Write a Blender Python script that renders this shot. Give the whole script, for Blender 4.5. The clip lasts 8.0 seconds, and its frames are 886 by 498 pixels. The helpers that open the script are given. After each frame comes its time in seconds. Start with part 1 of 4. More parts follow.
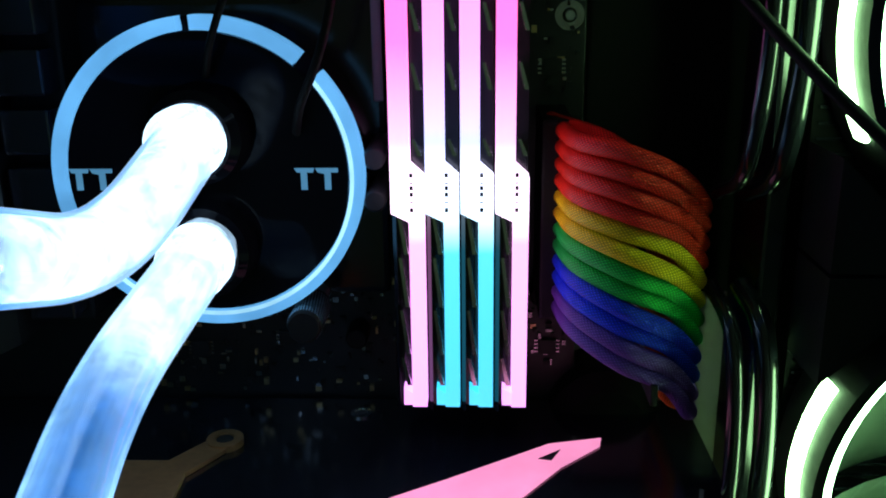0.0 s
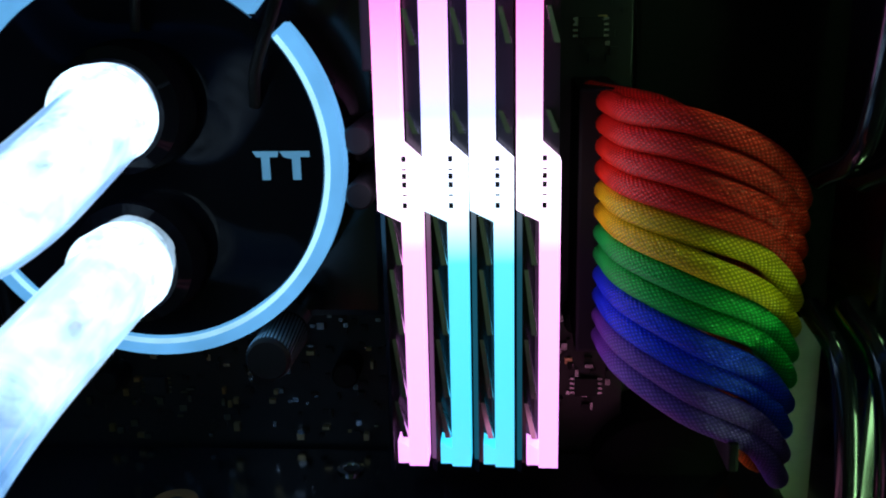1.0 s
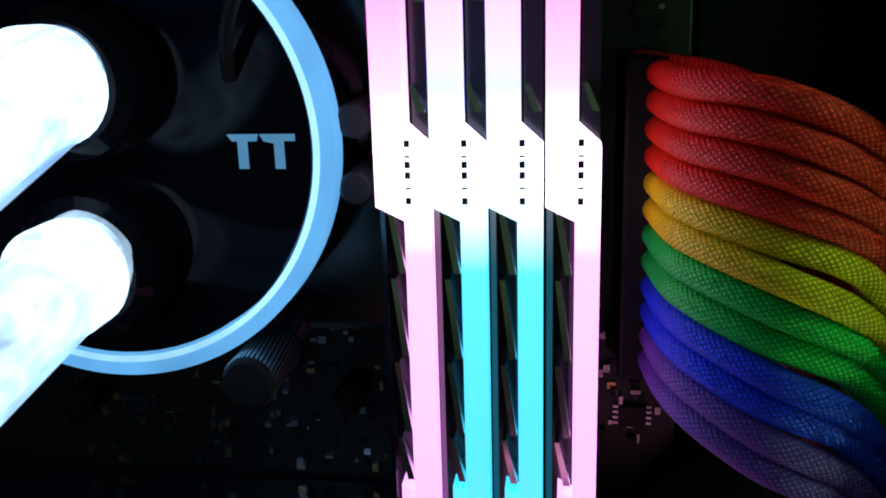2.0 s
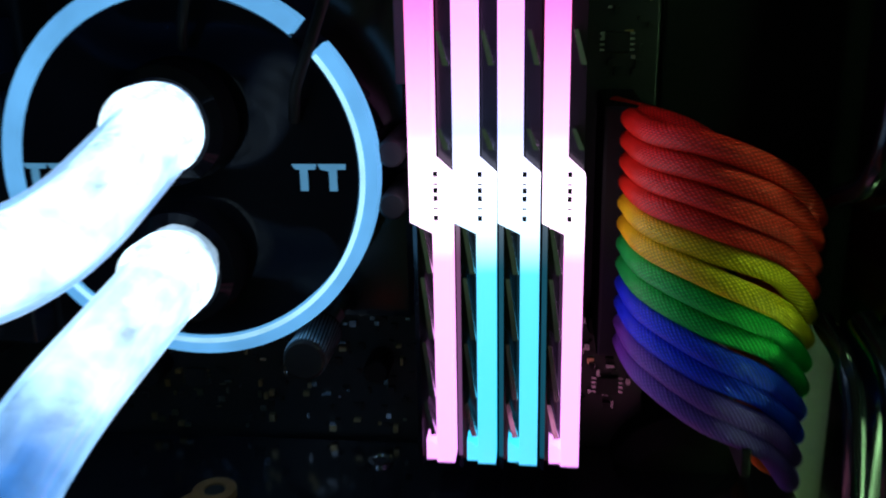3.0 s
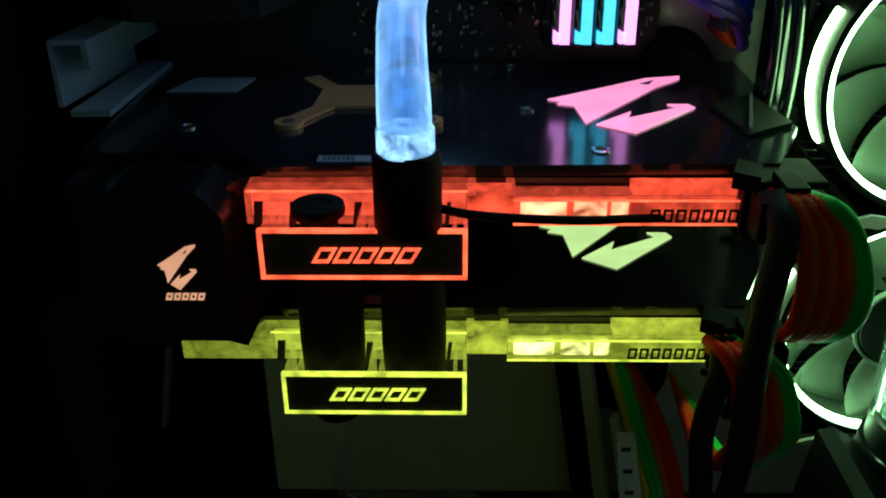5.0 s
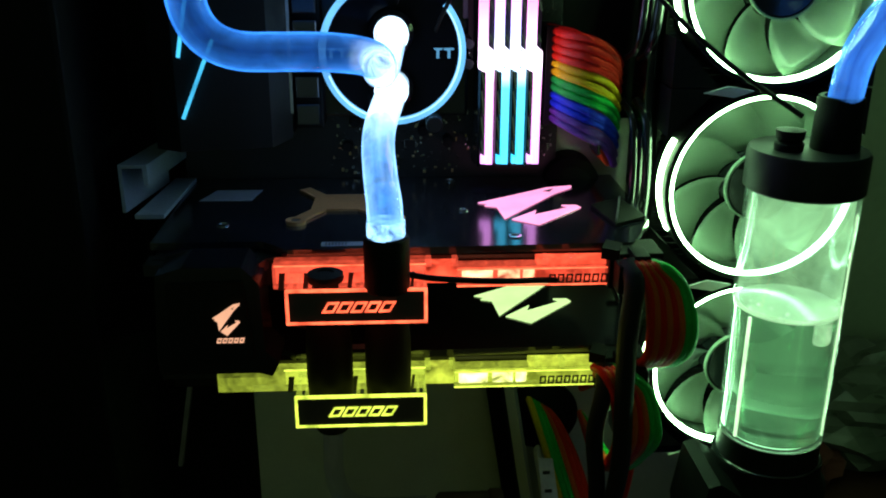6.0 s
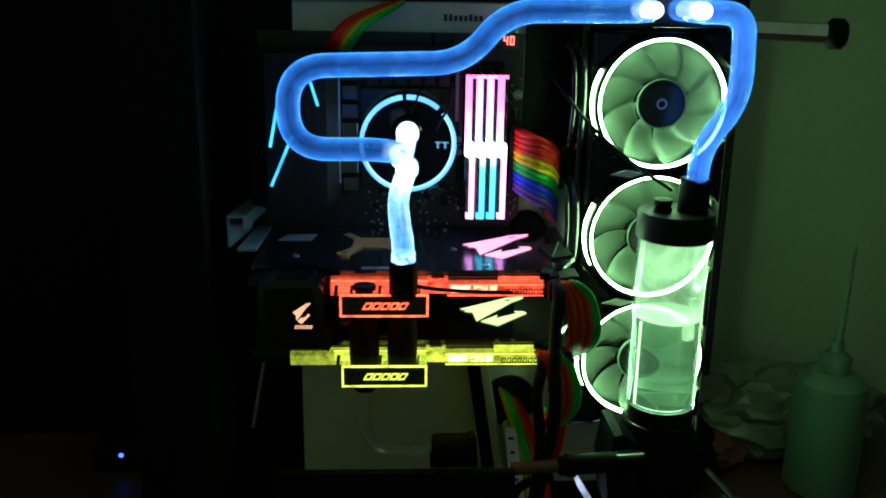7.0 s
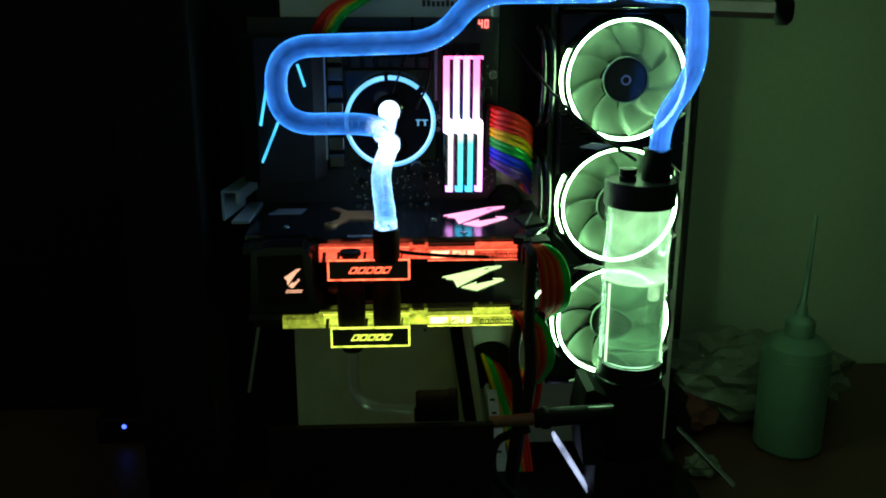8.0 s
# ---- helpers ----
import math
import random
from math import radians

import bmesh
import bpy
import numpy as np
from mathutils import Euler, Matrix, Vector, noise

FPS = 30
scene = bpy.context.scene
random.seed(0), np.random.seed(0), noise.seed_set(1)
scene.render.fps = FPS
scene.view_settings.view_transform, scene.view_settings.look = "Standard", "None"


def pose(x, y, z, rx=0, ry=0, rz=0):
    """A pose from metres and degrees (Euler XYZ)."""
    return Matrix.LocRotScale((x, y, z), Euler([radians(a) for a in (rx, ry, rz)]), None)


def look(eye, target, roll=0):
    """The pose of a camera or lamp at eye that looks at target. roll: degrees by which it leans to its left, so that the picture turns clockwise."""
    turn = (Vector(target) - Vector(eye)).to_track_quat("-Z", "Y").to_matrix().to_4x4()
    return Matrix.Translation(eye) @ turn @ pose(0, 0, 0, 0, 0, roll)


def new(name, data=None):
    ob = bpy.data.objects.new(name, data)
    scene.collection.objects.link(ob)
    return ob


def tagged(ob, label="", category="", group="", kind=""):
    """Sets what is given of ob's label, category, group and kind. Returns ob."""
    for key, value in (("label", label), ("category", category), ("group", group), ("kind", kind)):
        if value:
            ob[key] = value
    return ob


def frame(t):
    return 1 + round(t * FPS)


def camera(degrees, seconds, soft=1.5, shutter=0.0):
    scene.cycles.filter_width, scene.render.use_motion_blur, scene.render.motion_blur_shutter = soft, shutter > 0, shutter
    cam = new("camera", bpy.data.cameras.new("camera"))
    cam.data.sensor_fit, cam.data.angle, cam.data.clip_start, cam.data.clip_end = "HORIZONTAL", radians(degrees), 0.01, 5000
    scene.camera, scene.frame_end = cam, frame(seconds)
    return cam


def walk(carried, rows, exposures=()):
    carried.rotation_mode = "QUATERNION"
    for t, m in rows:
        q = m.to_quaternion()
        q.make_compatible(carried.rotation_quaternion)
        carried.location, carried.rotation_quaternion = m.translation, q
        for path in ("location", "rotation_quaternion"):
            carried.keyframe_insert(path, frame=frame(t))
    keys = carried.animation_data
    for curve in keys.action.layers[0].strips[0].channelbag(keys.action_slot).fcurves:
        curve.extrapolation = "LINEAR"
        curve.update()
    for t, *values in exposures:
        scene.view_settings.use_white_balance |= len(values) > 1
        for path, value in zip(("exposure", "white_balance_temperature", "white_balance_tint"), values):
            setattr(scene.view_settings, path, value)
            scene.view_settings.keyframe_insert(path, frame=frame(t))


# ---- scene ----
cam = camera(51.7, 8.0, soft=1.9, shutter=0.2)
PATH = [
    (0, (0.043, 0.016, 0.49), (-0.032, 1.924, -0.102), -0.7),
    (0.5, (0.042, 0.033, 0.483), (-0.077, 1.941, -0.104), -1.4),
    (1, (0.048, 0.073, 0.467), (-0.113, 1.997, -0.054), -1.3),
    (1.5, (0.05, 0.108, 0.453), (-0.192, 2.034, -0.029), -2.4),
    (2.8, (0.054, 0.098, 0.474), (-0.241, 1.975, -0.15), -0.8),
    (3, (0.048, 0.066, 0.477), (-0.168, 1.969, -0.098), -1.1),
    (3.5, (0.018, -0.076, 0.521), (0.031, 1.822, -0.11), -0.3),
    (4, (0.0, -0.098, 0.506), (0.001, 1.755, -0.246), -0.3),
    (4.5, (-0.012, -0.116, 0.476), (-0.048, 1.671, -0.42), -0.6),
    (4.7, (-0.015, -0.121, 0.462), (-0.064, 1.65, -0.467), -0.6),
    (5.8, (-0.022, -0.246, 0.503), (0.035, 1.624, -0.204), 0.1),
    (6, (-0.031, -0.283, 0.509), (0.074, 1.595, -0.171), 0.2),
    (6.5, (-0.039, -0.434, 0.549), (0.101, 1.462, -0.072), 1.1),
    (7, (-0.041, -0.543, 0.572), (0.062, 1.375, 0.015), 1.0),
    (7.5, (-0.04, -0.591, 0.562), (0.083, 1.336, 0.037), -0.4),
    (8, (-0.031, -0.603, 0.562), (0.082, 1.314, 0.002), 0.2),
]
walk(cam, [(t, look(eye, target, roll)) for t, eye, target, roll in PATH],
     [(0.0, 0.15), (4.5, 0.15), (6.0, 0.7), (7.0, 1.1), (8.0, 1.05)])

# ---- world and light: a dark room, lit by the machine and added green fill ----
world = bpy.data.worlds.new("green_fill")
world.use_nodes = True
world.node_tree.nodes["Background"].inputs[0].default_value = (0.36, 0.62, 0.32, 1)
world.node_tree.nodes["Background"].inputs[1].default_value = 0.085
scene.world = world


# ---- materials ----
def nodes_of(name):
    m = bpy.data.materials.new(name)
    m.use_nodes = True
    nt = m.node_tree
    return m, nt, nt.nodes["Principled BSDF"]


def link(nt, a, b):
    nt.links.new(a, b)


def plain(name, base, rough=0.5, metal=0.0, grain=400.0, vary=0.25, bump=0.05, coat=0.0, spots=40.0):
    """A surface with fine grain and larger stains, in metres of the world."""
    m, nt, p = nodes_of(name)
    n = nt.nodes
    co = n.new("ShaderNodeTexCoord")
    fine, large = n.new("ShaderNodeTexNoise"), n.new("ShaderNodeTexNoise")
    fine.inputs["Scale"].default_value, large.inputs["Scale"].default_value = grain, spots
    fine.inputs["Detail"].default_value, large.inputs["Detail"].default_value = 4, 5
    for t in (fine, large):
        link(nt, co.outputs["Object"], t.inputs["Vector"])
    add = n.new("ShaderNodeMath")
    add.operation = "MULTIPLY_ADD"
    add.inputs[1].default_value = 0.5
    link(nt, fine.outputs["Fac"], add.inputs[0])
    link(nt, large.outputs["Fac"], add.inputs[2])
    ramp = n.new("ShaderNodeMapRange")
    ramp.inputs["From Min"].default_value, ramp.inputs["From Max"].default_value = 0.45, 1.05
    ramp.inputs["To Min"].default_value, ramp.inputs["To Max"].default_value = 1 - vary, 1 + vary
    link(nt, add.outputs[0], ramp.inputs["Value"])
    mul = n.new("ShaderNodeVectorMath")
    mul.operation = "SCALE"
    mul.inputs[0].default_value = base
    link(nt, ramp.outputs[0], mul.inputs["Scale"])
    link(nt, mul.outputs[0], p.inputs["Base Color"])
    rr = n.new("ShaderNodeMapRange")
    rr.inputs["To Min"].default_value, rr.inputs["To Max"].default_value = max(0.02, rough * 0.7), min(1, rough * 1.3)
    link(nt, large.outputs["Fac"], rr.inputs["Value"])
    link(nt, rr.outputs[0], p.inputs["Roughness"])
    p.inputs["Metallic"].default_value = metal
    p.inputs["Coat Weight"].default_value = coat
    if bump:
        b = n.new("ShaderNodeBump")
        b.inputs["Strength"].default_value = bump
        b.inputs["Distance"].default_value = 0.0005
        link(nt, fine.outputs["Fac"], b.inputs["Height"])
        link(nt, b.outputs[0], p.inputs["Normal"])
    return m


def glow(name, colour, strength, vary=0.25, scale=60.0, gloss=0.25):
    """Lit diffuser plastic: gives off light, a little uneven."""
    m, nt, p = nodes_of(name)
    n = nt.nodes
    co, t, r = n.new("ShaderNodeTexCoord"), n.new("ShaderNodeTexNoise"), n.new("ShaderNodeMapRange")
    t.inputs["Scale"].default_value, t.inputs["Detail"].default_value = scale, 3
    link(nt, co.outputs["Object"], t.inputs["Vector"])
    r.inputs["From Min"].default_value, r.inputs["From Max"].default_value = 0.3, 0.7
    r.inputs["To Min"].default_value, r.inputs["To Max"].default_value = strength * (1 - vary), strength * (1 + vary)
    link(nt, t.outputs["Fac"], r.inputs["Value"])
    p.inputs["Base Color"].default_value = (*[0.25 * c for c in colour], 1)
    p.inputs["Roughness"].default_value = gloss
    p.inputs["Emission Color"].default_value = (*colour, 1)
    link(nt, r.outputs[0], p.inputs["Emission Strength"])
    return m


def zoned(name, stops, strength, lo=0.364, hi=0.498):
    """A light bar whose lamps shine in colours of their own along its height."""
    m, nt, p = nodes_of(name)
    n = nt.nodes
    g, s, r, ramp = n.new("ShaderNodeNewGeometry"), n.new("ShaderNodeSeparateXYZ"), n.new("ShaderNodeMapRange"), n.new("ShaderNodeValToRGB")
    link(nt, g.outputs["Position"], s.inputs[0])
    r.inputs["From Min"].default_value, r.inputs["From Max"].default_value = lo, hi
    link(nt, s.outputs["Z"], r.inputs["Value"])
    link(nt, r.outputs[0], ramp.inputs["Fac"])
    e = ramp.color_ramp.elements
    e[0].position, e[0].color = stops[0][0], (*stops[0][1], 1)
    e[1].position, e[1].color = stops[-1][0], (*stops[-1][1], 1)
    for at, c in stops[1:-1]:
        e.new(at).color = (*c, 1)
    p.inputs["Base Color"].default_value = (0.3, 0.3, 0.3, 1)
    p.inputs["Roughness"].default_value = 0.3
    link(nt, ramp.outputs["Color"], p.inputs["Emission Color"])
    p.inputs["Emission Strength"].default_value = strength
    return m


def veil(name, colour, strength, cover, scale=70.0, gloss=0.08, source=None, reach=0.05, peak=6.0, low=0.45, high=1.7, streaks=False):
    """Clear plastic with the light it carries painted as emission, strongest near source: partly seen through, partly
    shining, shiny on top.
    """
    m = bpy.data.materials.new(name)
    m.use_nodes = True
    nt = m.node_tree
    n = nt.nodes
    n.remove(n["Principled BSDF"])
    out = n["Material Output"]
    tr, em, gl = n.new("ShaderNodeBsdfTransparent"), n.new("ShaderNodeEmission"), n.new("ShaderNodeBsdfGlossy")
    tr.inputs[0].default_value = (0.93, 0.96, 1, 1)
    em.inputs[0].default_value = (*colour, 1)
    gl.inputs["Roughness"].default_value = gloss
    co, t, r = n.new("ShaderNodeTexCoord"), n.new("ShaderNodeTexNoise"), n.new("ShaderNodeMapRange")
    t.inputs["Scale"].default_value, t.inputs["Detail"].default_value, t.inputs["Distortion"].default_value = scale, 5, 0.8
    link(nt, co.outputs["Object"], t.inputs["Vector"])
    if streaks:
        uv, stretch = n.new("ShaderNodeUVMap"), n.new("ShaderNodeMapping")
        stretch.inputs["Scale"].default_value = (2.6, 0.22, 1)
        link(nt, uv.outputs[0], stretch.inputs["Vector"])
        link(nt, stretch.outputs[0], t.inputs["Vector"])
    r.inputs["From Min"].default_value, r.inputs["From Max"].default_value = 0.33, 0.72
    r.inputs["To Min"].default_value, r.inputs["To Max"].default_value = low * strength, high * strength
    link(nt, t.outputs["Fac"], r.inputs["Value"])
    power = r.outputs[0]
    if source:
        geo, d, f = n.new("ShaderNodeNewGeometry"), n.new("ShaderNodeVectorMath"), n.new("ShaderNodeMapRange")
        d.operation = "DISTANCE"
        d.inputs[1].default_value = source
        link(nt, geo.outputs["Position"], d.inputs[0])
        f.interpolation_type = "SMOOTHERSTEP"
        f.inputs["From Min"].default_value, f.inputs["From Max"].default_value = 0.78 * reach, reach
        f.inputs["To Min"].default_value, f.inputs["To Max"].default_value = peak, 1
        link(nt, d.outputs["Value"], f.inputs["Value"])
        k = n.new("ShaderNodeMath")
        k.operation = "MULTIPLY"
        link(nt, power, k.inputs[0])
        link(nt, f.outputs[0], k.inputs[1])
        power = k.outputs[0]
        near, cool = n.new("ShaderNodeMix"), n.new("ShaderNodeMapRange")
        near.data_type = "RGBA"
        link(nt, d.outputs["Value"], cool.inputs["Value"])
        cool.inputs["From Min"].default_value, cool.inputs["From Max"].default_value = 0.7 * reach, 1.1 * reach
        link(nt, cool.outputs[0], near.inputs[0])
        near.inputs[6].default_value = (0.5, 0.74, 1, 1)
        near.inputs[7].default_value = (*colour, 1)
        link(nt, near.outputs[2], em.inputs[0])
    link(nt, power, em.inputs[1])
    a = n.new("ShaderNodeMixShader")
    a.inputs[0].default_value = cover
    link(nt, tr.outputs[0], a.inputs[1])
    link(nt, em.outputs[0], a.inputs[2])
    rim, rise, shine = n.new("ShaderNodeLayerWeight"), n.new("ShaderNodeMapRange"), n.new("ShaderNodeMixShader")
    rim.inputs[0].default_value = 0.35
    link(nt, rim.outputs["Fresnel"], rise.inputs["Value"])
    rise.inputs["To Min"].default_value, rise.inputs["To Max"].default_value = 0.03, 0.22
    link(nt, rise.outputs[0], shine.inputs[0])
    link(nt, a.outputs[0], shine.inputs[1])
    link(nt, gl.outputs[0], shine.inputs[2])
    gl.inputs["Color"].default_value = (0.9, 0.9, 0.9, 1)
    link(nt, shine.outputs[0], out.inputs["Surface"])
    return m


def sleeve(name, base):
    """Braided nylon sleeving: small crossed threads along the cable."""
    m, nt, p = nodes_of(name)
    n = nt.nodes
    uv = n.new("ShaderNodeUVMap")
    waves = []
    for turn in (1, -1):
        mp, w = n.new("ShaderNodeMapping"), n.new("ShaderNodeTexWave")
        mp.inputs["Rotation"].default_value = (0, 0, turn * radians(40))
        link(nt, uv.outputs[0], mp.inputs["Vector"])
        link(nt, mp.outputs[0], w.inputs["Vector"])
        w.inputs["Scale"].default_value = 420
        w.inputs["Distortion"].default_value = 0.4
        waves.append(w)
    mx = n.new("ShaderNodeMath")
    mx.operation = "MULTIPLY"
    link(nt, waves[0].outputs["Fac"], mx.inputs[0])
    link(nt, waves[1].outputs["Fac"], mx.inputs[1])
    r = n.new("ShaderNodeMapRange")
    r.inputs["To Min"].default_value, r.inputs["To Max"].default_value = 0.6, 1.6
    link(nt, mx.outputs[0], r.inputs["Value"])
    mul = n.new("ShaderNodeVectorMath")
    mul.operation = "SCALE"
    mul.inputs[0].default_value = base
    link(nt, r.outputs[0], mul.inputs["Scale"])
    link(nt, mul.outputs[0], p.inputs["Base Color"])
    p.inputs["Roughness"].default_value = 0.42
    p.inputs["Specular IOR Level"].default_value = 0.18
    b = n.new("ShaderNodeBump")
    b.inputs["Strength"].default_value, b.inputs["Distance"].default_value = 0.6, 0.0004
    link(nt, mx.outputs[0], b.inputs["Height"])
    link(nt, b.outputs[0], p.inputs["Normal"])
    return m


BLACK = plain("black_plastic", (0.006, 0.006, 0.007), 0.55)
POLISH = plain("polished_black_acrylic", (0.004, 0.004, 0.006), 0.06, bump=0.0, vary=0.2)
POLISH.node_tree.nodes["Principled BSDF"].inputs["Specular IOR Level"].default_value = 0.06
SOOT = plain("matt_black_steel", (0.004, 0.004, 0.0045), 0.65)
GLOSS = plain("gloss_black", (0.008, 0.009, 0.012), 0.16, bump=0.0, vary=0.4)
PLATE = plain("brushed_black_backplate", (0.008, 0.009, 0.014), 0.15, grain=250, bump=0.02)
PLATE.node_tree.nodes["Principled BSDF"].inputs["Specular IOR Level"].default_value = 1.0
PCB = plain("black_circuit_board", (0.01, 0.011, 0.014), 0.38, grain=900, bump=0.12)
CHIP = plain("chip_epoxy", (0.02, 0.02, 0.022), 0.45)
SOLDER = plain("solder_and_tin", (0.4, 0.4, 0.42), 0.25, metal=1.0)
GOLD = plain("gilded_copper", (0.7, 0.5, 0.25), 0.3, metal=1.0)
STEEL = plain("brushed_steel", (0.5, 0.52, 0.55), 0.32, metal=0.9, grain=700)
# blue light from the tube is put into the steel's tint
ZINC = plain("zinc_steel_blue_tint", (0.3, 0.36, 0.44), 0.4, metal=0.25, grain=500)
CHROME = plain("polished_metal", (0.62, 0.64, 0.68), 0.16, metal=1.0, bump=0.0)
# orange lamp light on the silvery bracket is put into its colour
BRACKET_TINT = plain("orange_tinted_bracket", (0.55, 0.28, 0.13), 0.36, metal=0.5)
WHITE = plain("white_painted_steel", (0.72, 0.73, 0.7), 0.38, vary=0.08, bump=0.03)
STICKER = plain("grey_paper_sticker", (0.2, 0.22, 0.27), 0.5, vary=0.1)
INK = plain("dark_print", (0.03, 0.03, 0.035), 0.5)
FROST = plain("frosted_blade_plastic", (0.2, 0.25, 0.2), 0.3, grain=900, vary=0.05, bump=0.0, spots=8)
WALLP = plain("painted_wall", (0.44, 0.53, 0.4), 0.8, vary=0.12, grain=120, spots=4)
TABLE = plain("dark_wood_table", (0.085, 0.034, 0.024), 0.45, grain=160, spots=9, vary=0.4)
BAG = plain("crumpled_plastic_film", (0.13, 0.15, 0.12), 0.3, vary=0.3, grain=80, spots=25, bump=0.3)
RUBBER = plain("black_rubber", (0.004, 0.004, 0.004), 0.65)
for dull, level in ((RUBBER, 0.12), (BLACK, 0.22), (SOOT, 0.15), (CHIP, 0.3)):
    dull.node_tree.nodes["Principled BSDF"].inputs["Specular IOR Level"].default_value = level
RUST = plain("brown_hose", (0.12, 0.045, 0.03), 0.45)

BAR_OUTER = zoned("light_bar_pink", [(0.0, (0.8, 0.3, 0.95)), (0.4, (0.95, 0.36, 0.85)), (0.47, (1.25, 0.95, 1.3)), (0.54, (1.25, 0.9, 1.3)), (0.61, (1.0, 0.42, 1.0)), (0.8, (1.0, 0.15, 0.55)), (1.0, (1.0, 0.12, 0.42))], 1.75)
BAR_INNER = zoned("light_bar_cyan", [(0.0, (0.02, 0.42, 0.7)), (0.38, (0.06, 0.5, 0.75)), (0.47, (0.7, 0.95, 1.2)), (0.54, (0.9, 0.95, 1.3)), (0.61, (0.45, 0.5, 1.05)), (0.78, (0.8, 0.3, 0.95)), (1.0, (1.0, 0.2, 0.6))], 1.75)
RING_BLUE = glow("pump_ring_light", (0.13, 0.44, 0.85), 0.85, 0.25, 45)
RING_FAN = glow("fan_ring_light", (0.44, 1.0, 0.46), 21.0, 0.2, 30)
ARC_FAN = glow("fan_side_light", (0.46, 1.0, 0.42), 24.0, 0.2, 30)
LOGO_PINK = glow("backplate_badge_light", (1.0, 0.32, 0.6), 0.95, 0.12, 60)
LOGO_GREEN = glow("second_badge_light", (0.62, 0.95, 0.36), 0.75, 0.1, 60)
LOGO_BRIDGE = glow("bridge_badge_light", (1.0, 0.5, 0.3), 0.6, 0.15, 90)
EDGE_1 = glow("amber_edge_light", (1.0, 0.12, 0.05), 1.5, 0.5, 140)
EDGE_2 = glow("yellow_edge_light", (0.66, 0.84, 0.08), 1.1, 0.5, 140)
ACRYL_1 = veil("amber_lit_acrylic", (1.0, 0.105, 0.05), 1.05, 0.22, 160)
ACRYL_2 = veil("yellow_lit_acrylic", (0.66, 0.82, 0.07), 0.7, 0.22, 160)
BACK_1 = glow("amber_lit_back", (1.0, 0.09, 0.04), 0.68, 0.85, 110)
BACK_2 = glow("yellow_lit_back", (0.66, 0.8, 0.07), 0.42, 0.85, 110)
HOT_1 = veil("amber_lamp", (1.0, 0.42, 0.2), 2.3, 0.55, 110, low=0.1, high=2.1)
HOT_2 = veil("yellow_lamp", (0.95, 0.95, 0.3), 2.1, 0.55, 110, low=0.1, high=2.1)
# tube glow painted as emission, fading from a point chosen near the pump
GLOW_CENTRE = (-0.03, 0.203, 0.443)
TUBE_WALL = veil("clear_tube_wall", (0.02, 0.22, 1.0), 0.55, 0.12, 70, 0.06, GLOW_CENTRE, 0.056, 6.0, 0.5, 1.6, True)
TUBE_CORE = veil("coolant_glow", (0.006, 0.07, 0.42), 0.2, 0.45, 75, 0.2, GLOW_CENTRE, 0.056, 18.0, 0.05, 2.4)
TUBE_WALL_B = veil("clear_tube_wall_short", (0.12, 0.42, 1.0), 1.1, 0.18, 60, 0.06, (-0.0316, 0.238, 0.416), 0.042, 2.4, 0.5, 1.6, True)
TUBE_CORE_B = veil("coolant_glow_short", (0.025, 0.19, 0.68), 0.6, 0.5, 90, 0.2, (-0.0316, 0.238, 0.416), 0.044, 3.2, 0.02, 2.6)
TUBE_FOOT = veil("tube_foot_glow", (0.3, 0.62, 1.0), 1.5, 0.5, 160, 0.1, low=0.2, high=2.2)
TUBE_WALL_R = veil("clear_tube_wall_far", (0.06, 0.3, 1.0), 0.9, 0.16, 70, 0.06, low=0.4, high=1.7, streaks=True)
TUBE_CORE_R = veil("coolant_glow_far", (0.03, 0.15, 0.7), 0.45, 0.75, 40, 0.2, low=0.3, high=1.8)
TUBE_RIM = veil("tube_rim_glow", (0.05, 0.31, 1.0), 1.9, 0.1, 70, 0.3, low=0.5, high=1.5)
TUBE_RIM_B = veil("short_tube_rim_glow", (0.36, 0.68, 1.0), 2.6, 0.1, 70, 0.3, low=0.5, high=1.5)
TUBE_END = glow("tube_end_glow", (0.6, 0.85, 1.0), 2.2, 0.2, 60)
# fan light in the clear wall painted as faint green emission
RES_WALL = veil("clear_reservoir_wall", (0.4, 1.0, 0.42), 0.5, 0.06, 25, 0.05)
RES_WATER, water_tree, water_bsdf = nodes_of("clear_coolant")
water_bsdf.inputs["Base Color"].default_value = (0.78, 1.0, 0.84, 1)
water_bsdf.inputs["Transmission Weight"].default_value = 1
water_bsdf.inputs["IOR"].default_value = 1.33
water_bsdf.inputs["Roughness"].default_value = 0.05
# faint green glow painted into the coolant
water_bsdf.inputs["Emission Color"].default_value = (0.2, 0.8, 0.4, 1)
water_bsdf.inputs["Emission Strength"].default_value = 0.006
# green light scattered in the mist painted as emission
RES_AIR = veil("misted_air_glow", (0.45, 0.95, 0.4), 0.8, 0.3, 22, 0.15, low=0.2, high=1.9)
IO_LIGHT = glow("cover_strip_light", (0.06, 0.5, 0.85), 0.8, 0.3, 60)
DIGIT = glow("red_segment", (1.0, 0.12, 0.1), 2.5, 0.1)
BLUE_LED = glow("blue_led", (0.05, 0.1, 1.0), 2.0, 0.1)
BOTTLE = plain("milky_bottle_plastic", (0.1, 0.18, 0.135), 0.4, vary=0.08, bump=0.0)
SLEEVES = {k: sleeve(k + "_sleeve", c) for k, c in dict(red=(0.9, 0.03, 0.012), orange=(0.85, 0.15, 0.02), yellow=(0.9, 0.62, 0.01), green=(0.015, 0.62, 0.08),
           blue=(0.015, 0.06, 0.9), purple=(0.16, 0.07, 0.4), black=(0.015, 0.015, 0.017)).items()}

# ---- mesh helpers ----
BASE = {}


